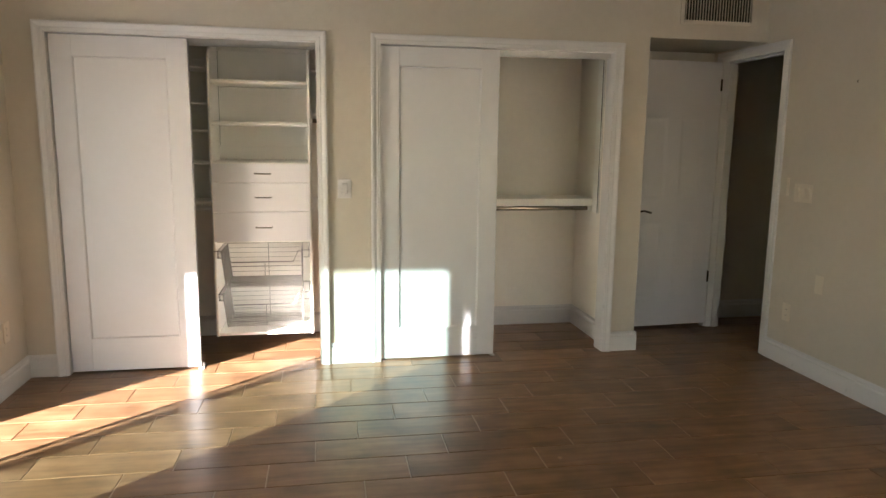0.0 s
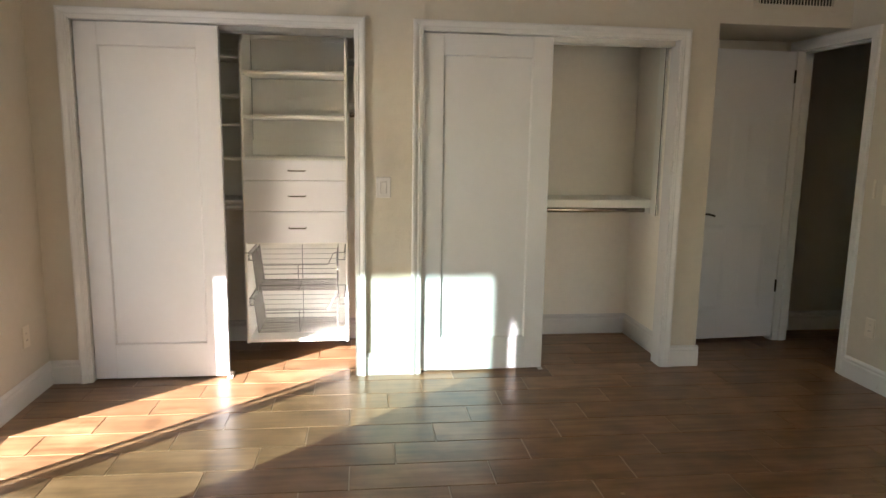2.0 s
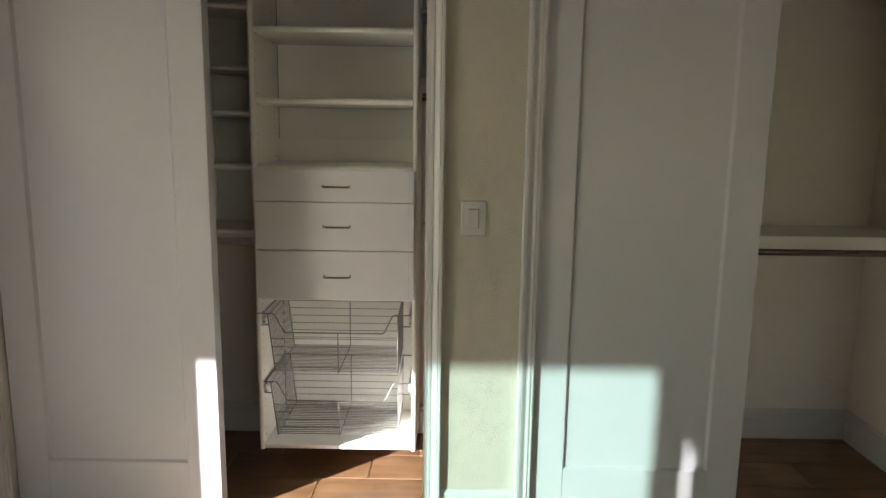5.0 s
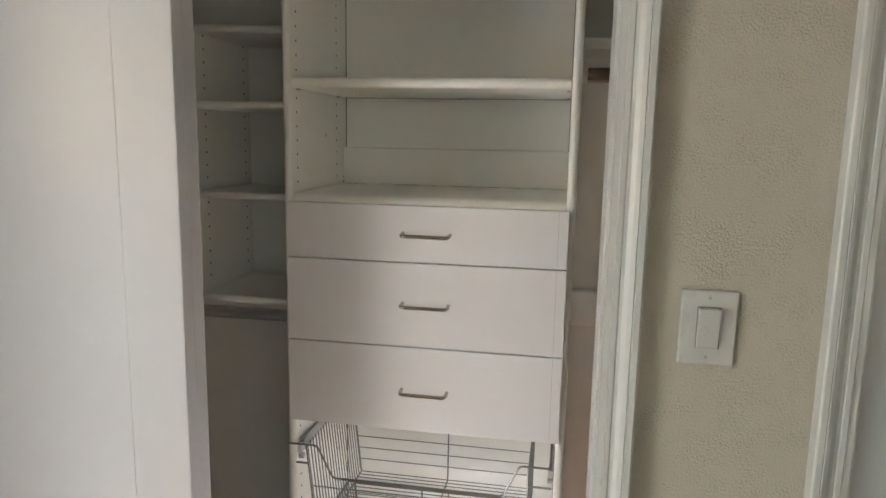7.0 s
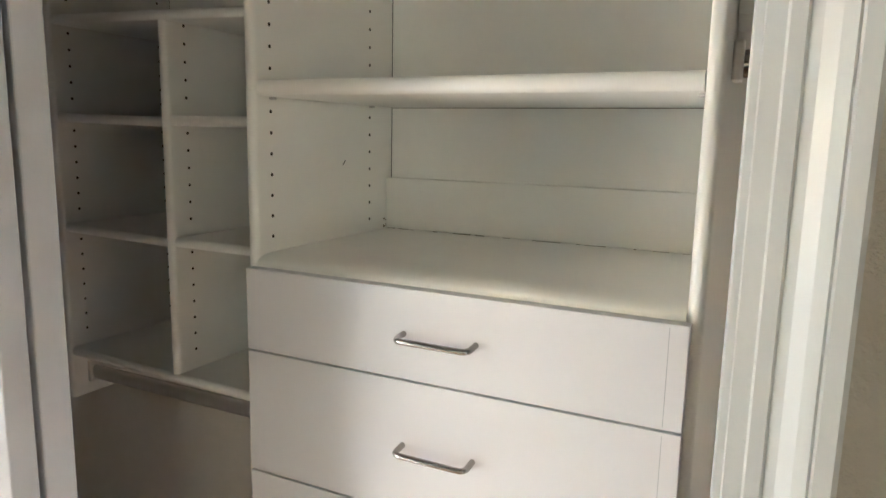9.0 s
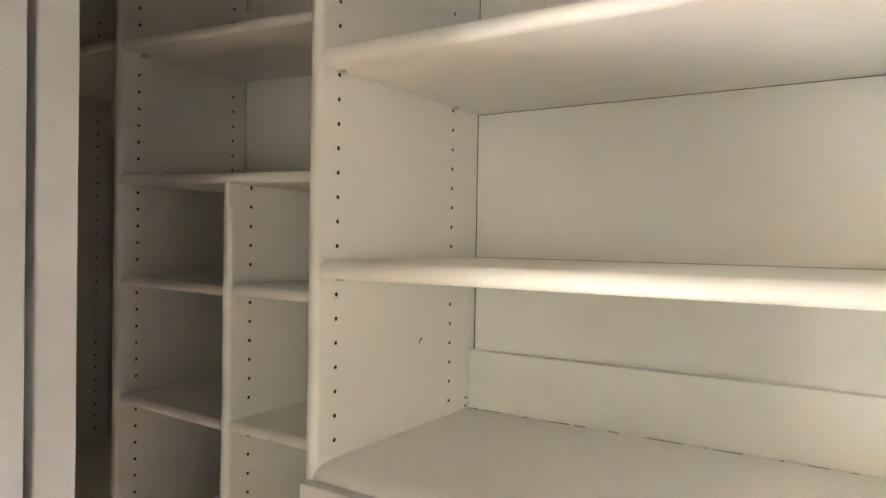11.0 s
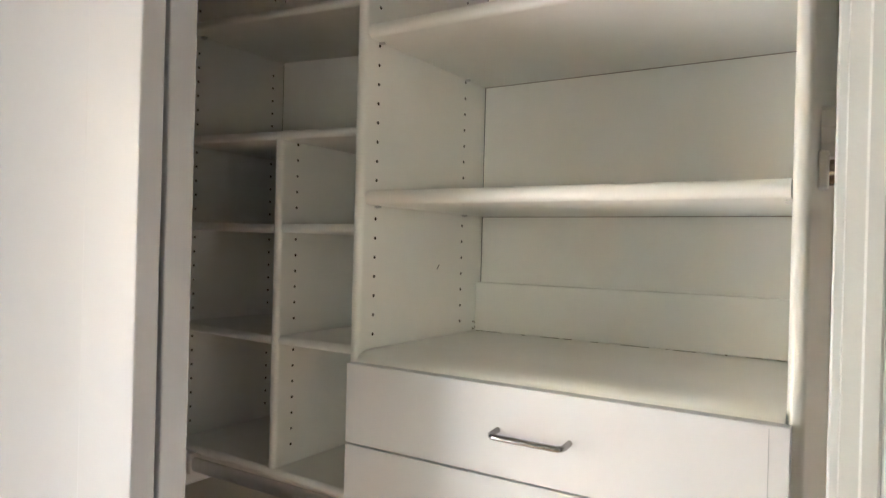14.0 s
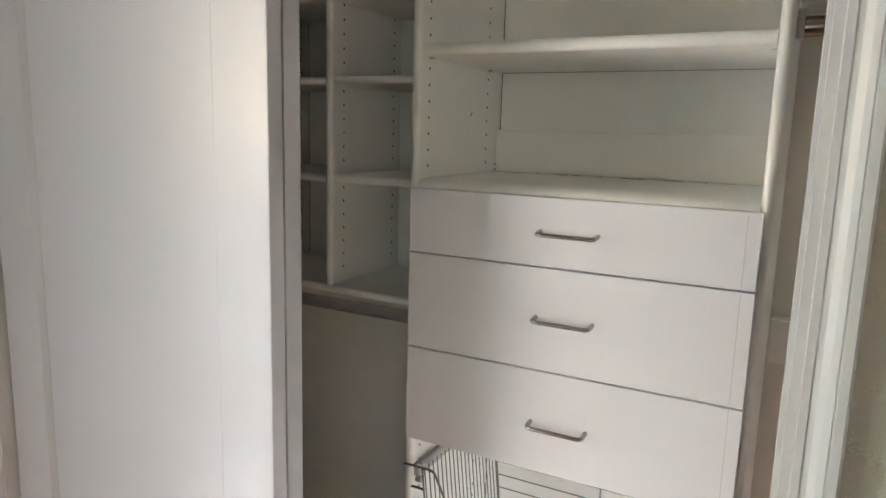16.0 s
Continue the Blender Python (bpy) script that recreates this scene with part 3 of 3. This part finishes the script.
# ---- wire baskets ----
def wire_basket(rim, low, bottom, out):
    """A pull-out wire basket: flanged rim that dips in front, wires bent up the sides, two support wires."""
    f0, b0 = 4.952 - out, 5.325 - out
    xl, xr, tl, tr, tr_rim = -0.700, -0.190, -0.727, -0.189, -0.147
    t = thing("wire_basket", "chromed wire pull-out basket, empty", "wire basket", ((xl + xr) / 2, (f0 + b0) / 2, bottom), group="wire baskets of the closet tower")
    bm = bmesh.new()
    tube(bm, rounded([(TL0 + 0.004, f0, rim), (tl + 0.028, f0, rim), (tl + 0.068, f0, low), (tr_rim - 0.100, f0, low), (tr_rim - 0.062, f0, rim), (TR0 - 0.004, f0, rim)], 0.010, 4), 0.0026, 8)
    part("front_rim", bm, WIRE, t, smooth=True)
    for x in (TL1 + 0.008, TR0 - 0.008):
        part("side_rim", tube(bmesh.new(), [(x, f0, rim), (x, b0, rim)], 0.0030), WIRE, t, smooth=True)
    part("back_rim", tube(bmesh.new(), [(TL1 + 0.008, b0, rim), (TR0 - 0.008, b0, rim)], 0.0028), WIRE, t, smooth=True)
    for sx, tx in ((xl, tl), (xr, tr)):
        part("corner_wire", tube(bmesh.new(), rounded([(tx, f0 + 0.001, rim - 0.002), (sx, f0 + 0.002, bottom - 0.004), (sx, b0 - 0.002, bottom - 0.004), (tx, b0, rim - 0.002)], 0.008, 3), 0.0021), WIRE, t, smooth=True)
        e = TL1 + 0.004 if sx == xl else TR0 - 0.004
        part("hanger_wire", tube(bmesh.new(), [(e, f0, rim - 0.048), (tx + (sx - tx) * 0.18, f0, rim - 0.048)], 0.0026), WIRE, t, smooth=True)
    mx = (xl + xr) / 2 + 0.008
    part("support_wire", tube(bmesh.new(), rounded([(mx, f0 - 0.001, low), (mx, f0, bottom - 0.005), (mx, b0, bottom - 0.005), (mx, b0 + 0.001, rim)], 0.008, 3), 0.0021), WIRE, t, smooth=True)
    count = 20
    base = None
    for i in range(count):
        y = f0 + 0.010 + (b0 - f0 - 0.020) * i / (count - 1)
        if base is None:
            bm = tube(bmesh.new(), rounded([(tl, y, rim - 0.002), (xl, y, bottom), (xr, y, bottom), (tr, y, rim - 0.002)], 0.010, 3), 0.0014, 6)
            base = part("bottom_wire", bm, WIRE, t, smooth=True)
            y_first = y
        else:
            w = new("bottom_wire", base.data)
            w.parent, w.location = t, (0, y - y_first, 0)
    for k in range(1, 7):
        z = bottom + (rim - bottom) * k / 7.0
        s = (z - bottom) / (rim - bottom)
        a, c = xl + (tl - xl) * s, xr + (tr - xr) * s
        part("back_wire", tube(bmesh.new(), [(a, b0, z), (c, b0, z)], 0.0014, 6), WIRE, t, smooth=True)
        if z < low - 0.01:
            part("front_wire", tube(bmesh.new(), [(a, f0 + 0.001, z), (c, f0 + 0.001, z)], 0.0014, 6), WIRE, t, smooth=True)
    for x, f in ((TL1, 1), (TR0, -1)):
        s = part("slide", boxes((min(x, x + f * 0.010), max(x, x + f * 0.010), 4.985, 5.33, rim - 0.034, rim - 0.004), bev=0.001), STEEL, t, "zinc drawer slide")
        part("slide_clip", boxes((min(x + f * 0.001, x + f * 0.013), max(x + f * 0.001, x + f * 0.013), 4.965, 4.995, rim - 0.030, rim - 0.012), bev=0.002), PLASTIC, s)
        part("roller", tube(bmesh.new(), [(x + f * 0.002, 4.978, rim - 0.042), (x + f * 0.014, 4.978, rim - 0.042)], 0.008, 12), STEEL, s)
    return settle(t)


wire_basket(0.706, 0.626, 0.458, 0.0)
wire_basket(0.404, 0.322, 0.170, -0.02)

# ---- cubby unit and its bays ----
KL0, KL1, KD0, KD1, KR = -1.376, -1.355, -1.067, -1.046, TL0 - 0.001
cub = thing("cubby_unit", "white melamine cubby unit of six open compartments, empty", "closet organizer", (-1.06, 5.2, 0.935))
kp = part("side_panel", upright_board(KL0, KL1, CF, TB, 0.935, 2.20), MELAMINE, cub, smooth=True)
CSH = (1.711, 1.523, 1.299, 1.958)
part("peg_holes", peg_holes(KL1, (5.098, 5.322), 1.08, 2.18, 1, clear_of(CSH)), HOLE, kp, "dark drilled peg holes")
part("peg_holes", peg_holes(KL1, (5.098,), 0.965, 0.97, 1), HOLE, kp, "dark drilled peg hole")
dv = part("divider", upright_board(KD0, KD1, CF + 0.003, TB - 0.005, 1.039, 1.694), MELAMINE, cub, smooth=True)
part("peg_holes", peg_holes(KD1, (5.105, 5.322), 1.08, 1.70, 1, clear_of(CSH)), HOLE, dv, "dark drilled peg holes")
part("peg_holes", peg_holes(KD0, (5.105, 5.322), 1.08, 1.70, -1, clear_of(CSH)), HOLE, dv, "dark drilled peg holes")
part("peg_holes", peg_holes(KR - 0.001, (5.105, 5.322), 1.08, 1.70, -1, clear_of(CSH)), HOLE, cub, "dark drilled peg holes")
part("back_panel", boxes((KL1 + 0.003, KR - 0.001, TB - 0.004, TB + 0.004, 1.03, 2.20)), MELAMINE, cub)
for z0, z1, drop in ((1.701, 1.719, 0.016), (1.952, 1.970, 0.030), (1.027, 1.046, 0.010)):
    s = part("shelf", shelf_board(KL1 + 0.001, KR, CF + 0.002, TB - 0.005, z0, z1, drop), MELAMINE, cub, smooth=True)
    if z0 > 1.9:
        part("shelf_pin", boxes((KL1, KL1 + 0.012, 5.100, 5.111, z0 - 0.006, z0 - 0.0005), bev=0.0012), PLASTIC, s)
for z0, z1 in ((1.513, 1.531), (1.290, 1.308)):
    part("shelf", shelf_board(KL1 + 0.001, KD0, CF + 0.006, TB - 0.005, z0, z1, 0.006), MELAMINE, cub, smooth=True)
    part("shelf", shelf_board(KD1, KR, CF + 0.006, TB - 0.005, z0 - 0.004, z1 - 0.004), MELAMINE, cub, smooth=True)
part("back_cleat", boxes((KL1, KR, TB - 0.022, TB - 0.005, 2.005, 2.10), bev=0.0015), MELAMINE, cub)
part("corner_gap", boxes((KL1, KL1 + 0.003, TB - 0.0025, TB - 0.0018, 1.05, 2.19)), DARK, cub, "dark open seam")
part("mounting_cleat", boxes((KL1, KR, CF + 0.070, CF + 0.085, 0.975, 1.017)), MELAMINE, cub)
settle(cub)


def closet_rod(x0, x1, y, z, label, cups=(1, 1), metal=ROD):
    """An oval hanging rod in white end cups."""
    t = thing("closet_rod", label, "closet rod", ((x0 + x1) / 2, y, z), group="closet rods")
    bm = bmesh.new()
    prof = [(0.0085 * math.cos(a), 0.0160 * math.sin(a)) for a in [2 * math.pi * i / 20 for i in range(20)]]
    loft(bm, [(x0 + 0.004, y + u, z + v) for u, v in prof], [(x1 - 0.004, y + u, z + v) for u, v in prof])
    part("rod", bm, metal, t, smooth=True)
    for x, f, on in ((x0, 1, cups[0]), (x1, -1, cups[1])):
        if on:
            part("end_cup", boxes((min(x, x + f * 0.012), max(x, x + f * 0.012), y - 0.012, y + 0.012, z - 0.021, z + 0.026), bev=0.003), MELAMINE, t)
    return settle(t)


closet_rod(KL1, KR, 5.104, 0.982, "chrome oval hanging rod under the cubbies")
closet_rod(-1.90, KL0, 5.104, 0.984, "chrome oval hanging rod in the end bay")
closet_rod(TR1, 0.215, 5.044, 1.590, "chrome oval hanging rod beside the drawer tower, dark reflection in its colour", metal=CHROME_DARK)

bay = thing("end_bay_shelves", "white melamine shelves and side panel at the closet end", "closet shelf", (-1.63, 5.2, 0.95))
sp = part("side_panel", boxes((-1.899, -1.880, 5.04, TB, 0.95, 2.20), bev=0.002), MELAMINE, bay)
part("peg_holes", peg_holes(-1.880, (5.085, 5.322), 1.10, 2.18, 1), HOLE, sp, "dark drilled peg holes")
part("shelf", shelf_board(-1.880, KL0 - 0.001, CF + 0.004, TB, 1.042, 1.066), MELAMINE, bay, smooth=True)
part("shelf", shelf_board(-1.880, KL0 - 0.001, CF + 0.004, TB, 1.960, 1.980), MELAMINE, bay, smooth=True)
part("back_cleat", boxes((-1.880, KL0 - 0.001, TB - 0.002, TB + 0.016, 1.86, 1.958)), MELAMINE, bay)
settle(bay)

rb = thing("hanging_bay_shelves", "white melamine shelves and wall cleats beside the tower", "closet shelf", (0.05, 5.2, 0.94))
nosed = [(5.036, 1.669), (5.033, 1.664), (5.033, 1.644), (5.044, 1.626), (5.046, 1.609), (5.066, 1.609), (5.066, 1.640), (BACK, 1.640), (BACK, 1.669)]
part("shelf", loft(bmesh.new(), [(TR1 + 0.0022, y, z) for y, z in nosed], [(0.214, y, z) for y, z in nosed]), MELAMINE, rb, "white shelf with a chamfered front lip")
part("shelf", shelf_board(TR1 + 0.001, 0.214, 5.100, BACK, 1.926, 1.948), MELAMINE, rb, smooth=True)
part("wall_cleat", boxes((TR1 + 0.001, 0.214, 5.345, BACK, 0.940, 1.038), bev=0.004), MELAMINE, rb)
settle(rb)

# ---- second closet ----
dv = thing("closet_partition", "white melamine partition hung above the floor between the closets", "closet panel", (0.225, 5.2, 0.95))
part("board", upright_board(0.215, 0.235, 5.000, BACK, 0.950, 2.30), MELAMINE, dv, smooth=True)
settle(dv)
sh = thing("closet_shelf", "white closet shelf with worn front edge and side cleats", "closet shelf", (1.14, 5.2, 0.93))
part("board", boxes((0.236, 1.974, 5.024, BACK, 1.030, 1.050), bev=0.002), MELAMINE, sh)
part("fascia", boxes((0.236, 1.974, 5.012, 5.024, 0.996, 1.051), bev=0.003), MELAMINE, sh)
part("side_cleat", boxes((1.956, 1.974, 5.025, BACK, 0.955, 1.0295), bev=0.002), MELAMINE, sh)
settle(sh)
sb = thing("closet_side_board", "white melamine board lining the closet side wall", "wall board", (1.965, 5.0, 0.95))
part("board", boxes((1.957, 1.974, 4.9240, 5.010, 0.950, 2.30), bev=0.002), MELAMINE, sb)
part("edge_line", boxes((1.9568, 1.9605, 4.9205, 4.9235, 0.950, 2.30)), DARK, sb, "thin dark line along the board's front edge")
settle(sb)
closet_rod(0.235, 1.956, 5.075, 0.974, "chrome oval hanging rod under the closet shelf, dark reflection in its colour", metal=CHROME_DARK)

# ---- hall door ----
dl = thing("hall_door", "white panelled hall door standing open into the alcove", "door", (2.992, 5.092, 0.035))
W, TH, Z0, Z1 = 0.75, 0.035, 0.035, 2.083
cols, rows = ((0.115, 0.320), (0.430, 0.635)), ((0.215, 0.835), (1.005, 1.620))
xs, zs = [0, cols[0][0], cols[0][1], cols[1][0], cols[1][1], W], [0, 0.215, 0.835, 1.005, 1.620, Z1 - Z0]
local = lambda *r: boxes(*[(-b, -a, 0, TH, c, d) for a, b, c, d in r], bev=0.0)
for a, b in ((xs[0], xs[1]), (xs[2], xs[3]), (xs[4], xs[5])):
    part("stile", local((a, b, 0, zs[5])), DOORPAINT, dl)
for c0, c1 in cols:
    for a, b in ((zs[0], zs[1]), (zs[2], zs[3]), (zs[4], zs[5])):
        part("rail", local((c0, c1, a, b)), DOORPAINT, dl)
    for a, b in rows:
        part("panel", boxes((-c1, -c0, 0.0050, TH - 0.0050, a, b)), DOORPAINT, dl)
        bm = bmesh.new()
        w = 0.026
        for sx0, sx1, sz0, sz1, ux, uz in ((-c1, -c1, a, b, 1, 0), (-c0, -c0, a, b, -1, 0), (-c1, -c0, a, a, 0, 1), (-c1, -c0, b, b, 0, -1)):
            loft(bm, [(sx0, 0.006, sz0), (sx0, 0.0006, sz0), (sx0 + ux * w, 0.0044, sz0 + uz * w), (sx0 + ux * w, 0.006, sz0 + uz * w)],
                 [(sx1, 0.006, sz1), (sx1, 0.0006, sz1), (sx1 + ux * w, 0.0044, sz1 + uz * w), (sx1 + ux * w, 0.006, sz1 + uz * w)])
        part("panel_bead", bm, DOORPAINT, dl)
for z in (0.34, 1.835):
    part("hinge", tube(bmesh.new(), [(0.004, -0.006, z - 0.002), (0.004, -0.006, z + 0.088)], 0.0075, 10), BRONZE, dl, "dark bronze hinge")
hs = part("rosette", tube(bmesh.new(), [(-0.665, 0.0, 0.915), (-0.665, -0.010, 0.915)], 0.028, 16), BRONZE, dl, "dark bronze rosette")
part("lever", tube(bmesh.new(), rounded([(-0.665, -0.008, 0.915), (-0.665, -0.045, 0.915), (-0.620, -0.048, 0.920), (-0.560, -0.046, 0.905)], 0.012, 4), 0.008, 10), BRONZE, hs, "dark bronze lever handle")
dl.rotation_euler = (0, 0, radians(4.0))


# ---- switches, outlets, vent ----
def plate(name, category, label, put, w, h, gangs=1, kind="rocker", mat=PLASTIC):
    """A wall plate; put(along, out, up) places a local point."""
    t = thing(name, label, category)

    def block(a0, a1, o0, o1, u0, u1, bev, m):
        bm = boxes((a0, a1, -o1, -o0, u0, u1), bev=bev)
        for v in bm.verts:
            v.co = Vector(put(v.co.x, -v.co.y, v.co.z))
        return bm
    body = part("cover_plate", block(-w / 2, w / 2, 0, 0.0068, -h / 2, h / 2, 0.0032, mat), mat, t)
    for g in range(gangs):
        c = (g - (gangs - 1) / 2) * 0.046
        if kind == "rocker":
            # gap round the rocker, widened right and top to imitate its shadow
            part("rocker_gap_and_shadow", block(c - 0.0176, c + 0.0182, 0.0060, 0.0072, -0.0334, 0.0342, 0, SEAM), DARK if gangs == 1 and mat is PLASTIC else SEAM, body)
            paddle = boxes((c - 0.0170, c + 0.0170, -0.0140, -0.0060, -0.0330, 0.0335), bev=0.0016)
            for v in paddle.verts:
                if v.co.y < -0.010:
                    v.co.y -= 0.004 * v.co.z / 0.033
                v.co = Vector(put(v.co.x, -v.co.y, v.co.z))
            part("rocker", paddle, mat, body)
        else:
            for u in (0.0195, -0.0195):
                s = part("socket", block(c - 0.0165, c + 0.0165, 0.0050, 0.0072, u - 0.0145, u + 0.0145, 0.002, PLASTIC), mat, body)
                part("slot", block(c - 0.0075, c - 0.0055, 0.0068, 0.0076, u - 0.004, u + 0.005, 0, DARK), DARK, s)
                part("slot", block(c + 0.0055, c + 0.0075, 0.0068, 0.0076, u - 0.004, u + 0.004, 0, DARK), DARK, s)
        for u in (h / 2 - 0.013, -h / 2 + 0.013):
            part("screw", block(c - 0.0025, c + 0.0025, 0.0060, 0.0074, u - 0.0025, u + 0.0025, 0.0008, STEEL), STEEL, body)
    return t


plate("light_switch", "light switch", "white rocker light switch between the closets", lambda a, o, u: (0.0985 + a, YN - o * 1.3, 1.157 + u), 0.087, 0.123)
plate("light_switch", "light switch", "white rocker light switch beside the patio door", lambda a, o, u: (XW + o, 4.005 + a, 1.178 + u), 0.085, 0.125, mat=PLASTIC_EDGE)
plate("light_switch", "light switch", "white three-gang switch plate beside the hall door", lambda a, o, u: (XE - o, 4.090 + a, 1.160 + u), 0.165, 0.118, 3, mat=PLASTIC_EDGE)
plate("power_outlet", "power outlet", "cream wall outlet low on the wall", lambda a, o, u: (XE - o, 4.145 + a, 0.360 + u), 0.075, 0.118, 1, "socket", PLASTIC_EDGE)
plate("power_outlet", "power outlet", "cream wall outlet low beside the closet", lambda a, o, u: (XW + o, 4.330 + a, 0.360 + u), 0.075, 0.118, 1, "socket", PLASTIC_EDGE)
bp = thing("blank_plate", "painted blank cover plate low on the cream wall", "cover plate", (XE, 3.87, 0.545))
part("cover_plate", boxes((XE - 0.005, XE, 3.835, 3.905, 0.545, 0.660), bev=0.002), PLASTIC_EDGE, bp)
for z in (0.572, 0.633):
    part("screw", boxes((XE - 0.0058, XE - 0.0045, 3.8675, 3.8725, z - 0.0025, z + 0.0025), bev=0.0005), PLASTIC_EDGE, bp)
settle(bp)
solo("sensor_strip", boxes((XE - 0.012, XE, 4.228, 4.244, 1.135, 1.250), bev=0.003), PLASTIC_EDGE, "slim cream strip on the wall beside the doorway", "wall fitting")
hk = bmesh.new()
tube(hk, rounded([(XE, 3.72, 1.843), (XE - 0.009, 3.72, 1.841), (XE - 0.010, 3.72, 1.830), (XE - 0.005, 3.72, 1.829)], 0.003, 3), 0.0020, 8)
solo("wall_hook", hk, BRONZE, "small dark hook screwed into the wall", "hook", smooth=True)

vent = thing("wall_vent", "cream air vent with upright slats over the alcove", "air vent", (2.62, YN, 2.25))
VX0, VX1, VZ0, VZ1 = 2.372, 2.868, 2.290, 2.470
part("backing", boxes((VX0, VX1, YN - 0.002, YN + 0.004 - 0.005, VZ0, VZ1)), DARK, vent)
part("frame", boxes((VX0 - 0.028, VX0, YN - 0.012, YN, VZ0 - 0.028, VZ1 + 0.028), (VX1, VX1 + 0.028, YN - 0.012, YN, VZ0 - 0.028, VZ1 + 0.028),
                    (VX0, VX1, YN - 0.012, YN, VZ0 - 0.028, VZ0), (VX0, VX1, YN - 0.012, YN, VZ1, VZ1 + 0.028), bev=0.0015), WALL, vent)
slat = None
for i in range(24):
    x = VX0 + (VX1 - VX0) * (i + 0.5) / 24
    if slat is None:
        slat = part("slat", loft(bmesh.new(), [(x - 0.0012, YN - 0.004, VZ0), (x + 0.0004, YN - 0.004, VZ0), (x + 0.0012, YN - 0.011, VZ0), (x - 0.0004, YN - 0.011, VZ0)],
                                 [(x - 0.0012, YN - 0.004, VZ1), (x + 0.0004, YN - 0.004, VZ1), (x + 0.0012, YN - 0.011, VZ1), (x - 0.0004, YN - 0.011, VZ1)]), VENT, vent)
        first = x
    else:
        s = new("slat", slat.data)
        s.parent, s.location = vent, (x - first, 0, 0)
settle(vent)

crumb = bmesh.new()
bmesh.ops.create_icosphere(crumb, subdivisions=2, radius=0.009, matrix=Matrix.Translation((1.031, 3.043, 0.0028)) @ Matrix.Diagonal((1.15, 0.8, 0.42, 1)))
rng = random.Random(9)
for v in crumb.verts:
    v.co += Vector((rng.uniform(-1, 1), rng.uniform(-1, 1), rng.uniform(-0.5, 0.5))) * 0.0008
solo("wood_chip", crumb, MATS["crumb_tan"], "small tan wood chip lying on the floor tiles", "wood chip")

# ---- floor tiles, last ----
TX, TY, GAP, SKEW = 0.6255, 0.2160, 0.0048, -0.0125
CACHE = {}


def tile_mesh(w, d):
    key = (round(w, 3), round(d, 3))
    if key not in CACHE:
        bm = bmesh.new()
        e = 0.0012
        low = [(-w / 2, -d / 2), (w / 2, -d / 2), (w / 2, d / 2), (-w / 2, d / 2)]
        top = [(-w / 2 + e, -d / 2 + e), (w / 2 - e, -d / 2 + e), (w / 2 - e, d / 2 - e), (-w / 2 + e, d / 2 - e)]
        a = [bm.verts.new((x, y, -0.006)) for x, y in low]
        b = [bm.verts.new((x, y, -e)) for x, y in low]
        c = [bm.verts.new((x, y, 0)) for x, y in top]
        for p, q in ((a, b), (b, c)):
            for i in range(4):
                bm.faces.new((p[i], p[(i + 1) % 4], q[(i + 1) % 4], q[i]))
        bm.faces.new(c)
        CACHE[key] = mesh_of("tile", bm, TILE)
    return CACHE[key]


floor_ob = bpy.data.objects["floor"]
FX0, FX1, FY0, FY1 = XW - 0.12, 4.6, YS - 0.02, BACK + 0.02
for k in range(-7, 26):
    y0, y1 = 0.1628 + TY * k + GAP / 2, 0.1628 + TY * (k + 1) - GAP / 2
    y0, y1 = max(y0, FY0), min(y1, FY1)
    if y1 - y0 < 0.02:
        continue
    off = 0.108 + 0.2085 * (k % 3)
    for j in range(-5, 9):
        x0, x1 = max(off + TX * j + GAP / 2, FX0), min(off + TX * (j + 1) - GAP / 2, FX1 if y1 > 3.5 else XE + 0.05)
        if x1 - x0 < 0.02:
            continue
        ob = new("tile", tile_mesh(x1 - x0, y1 - y0))
        ob.location, ob.parent = ((x0 + x1) / 2, (y0 + y1) / 2 + SKEW * (x0 + x1) / 2, 0), floor_ob
        ob.rotation_euler = (0, 0, SKEW)
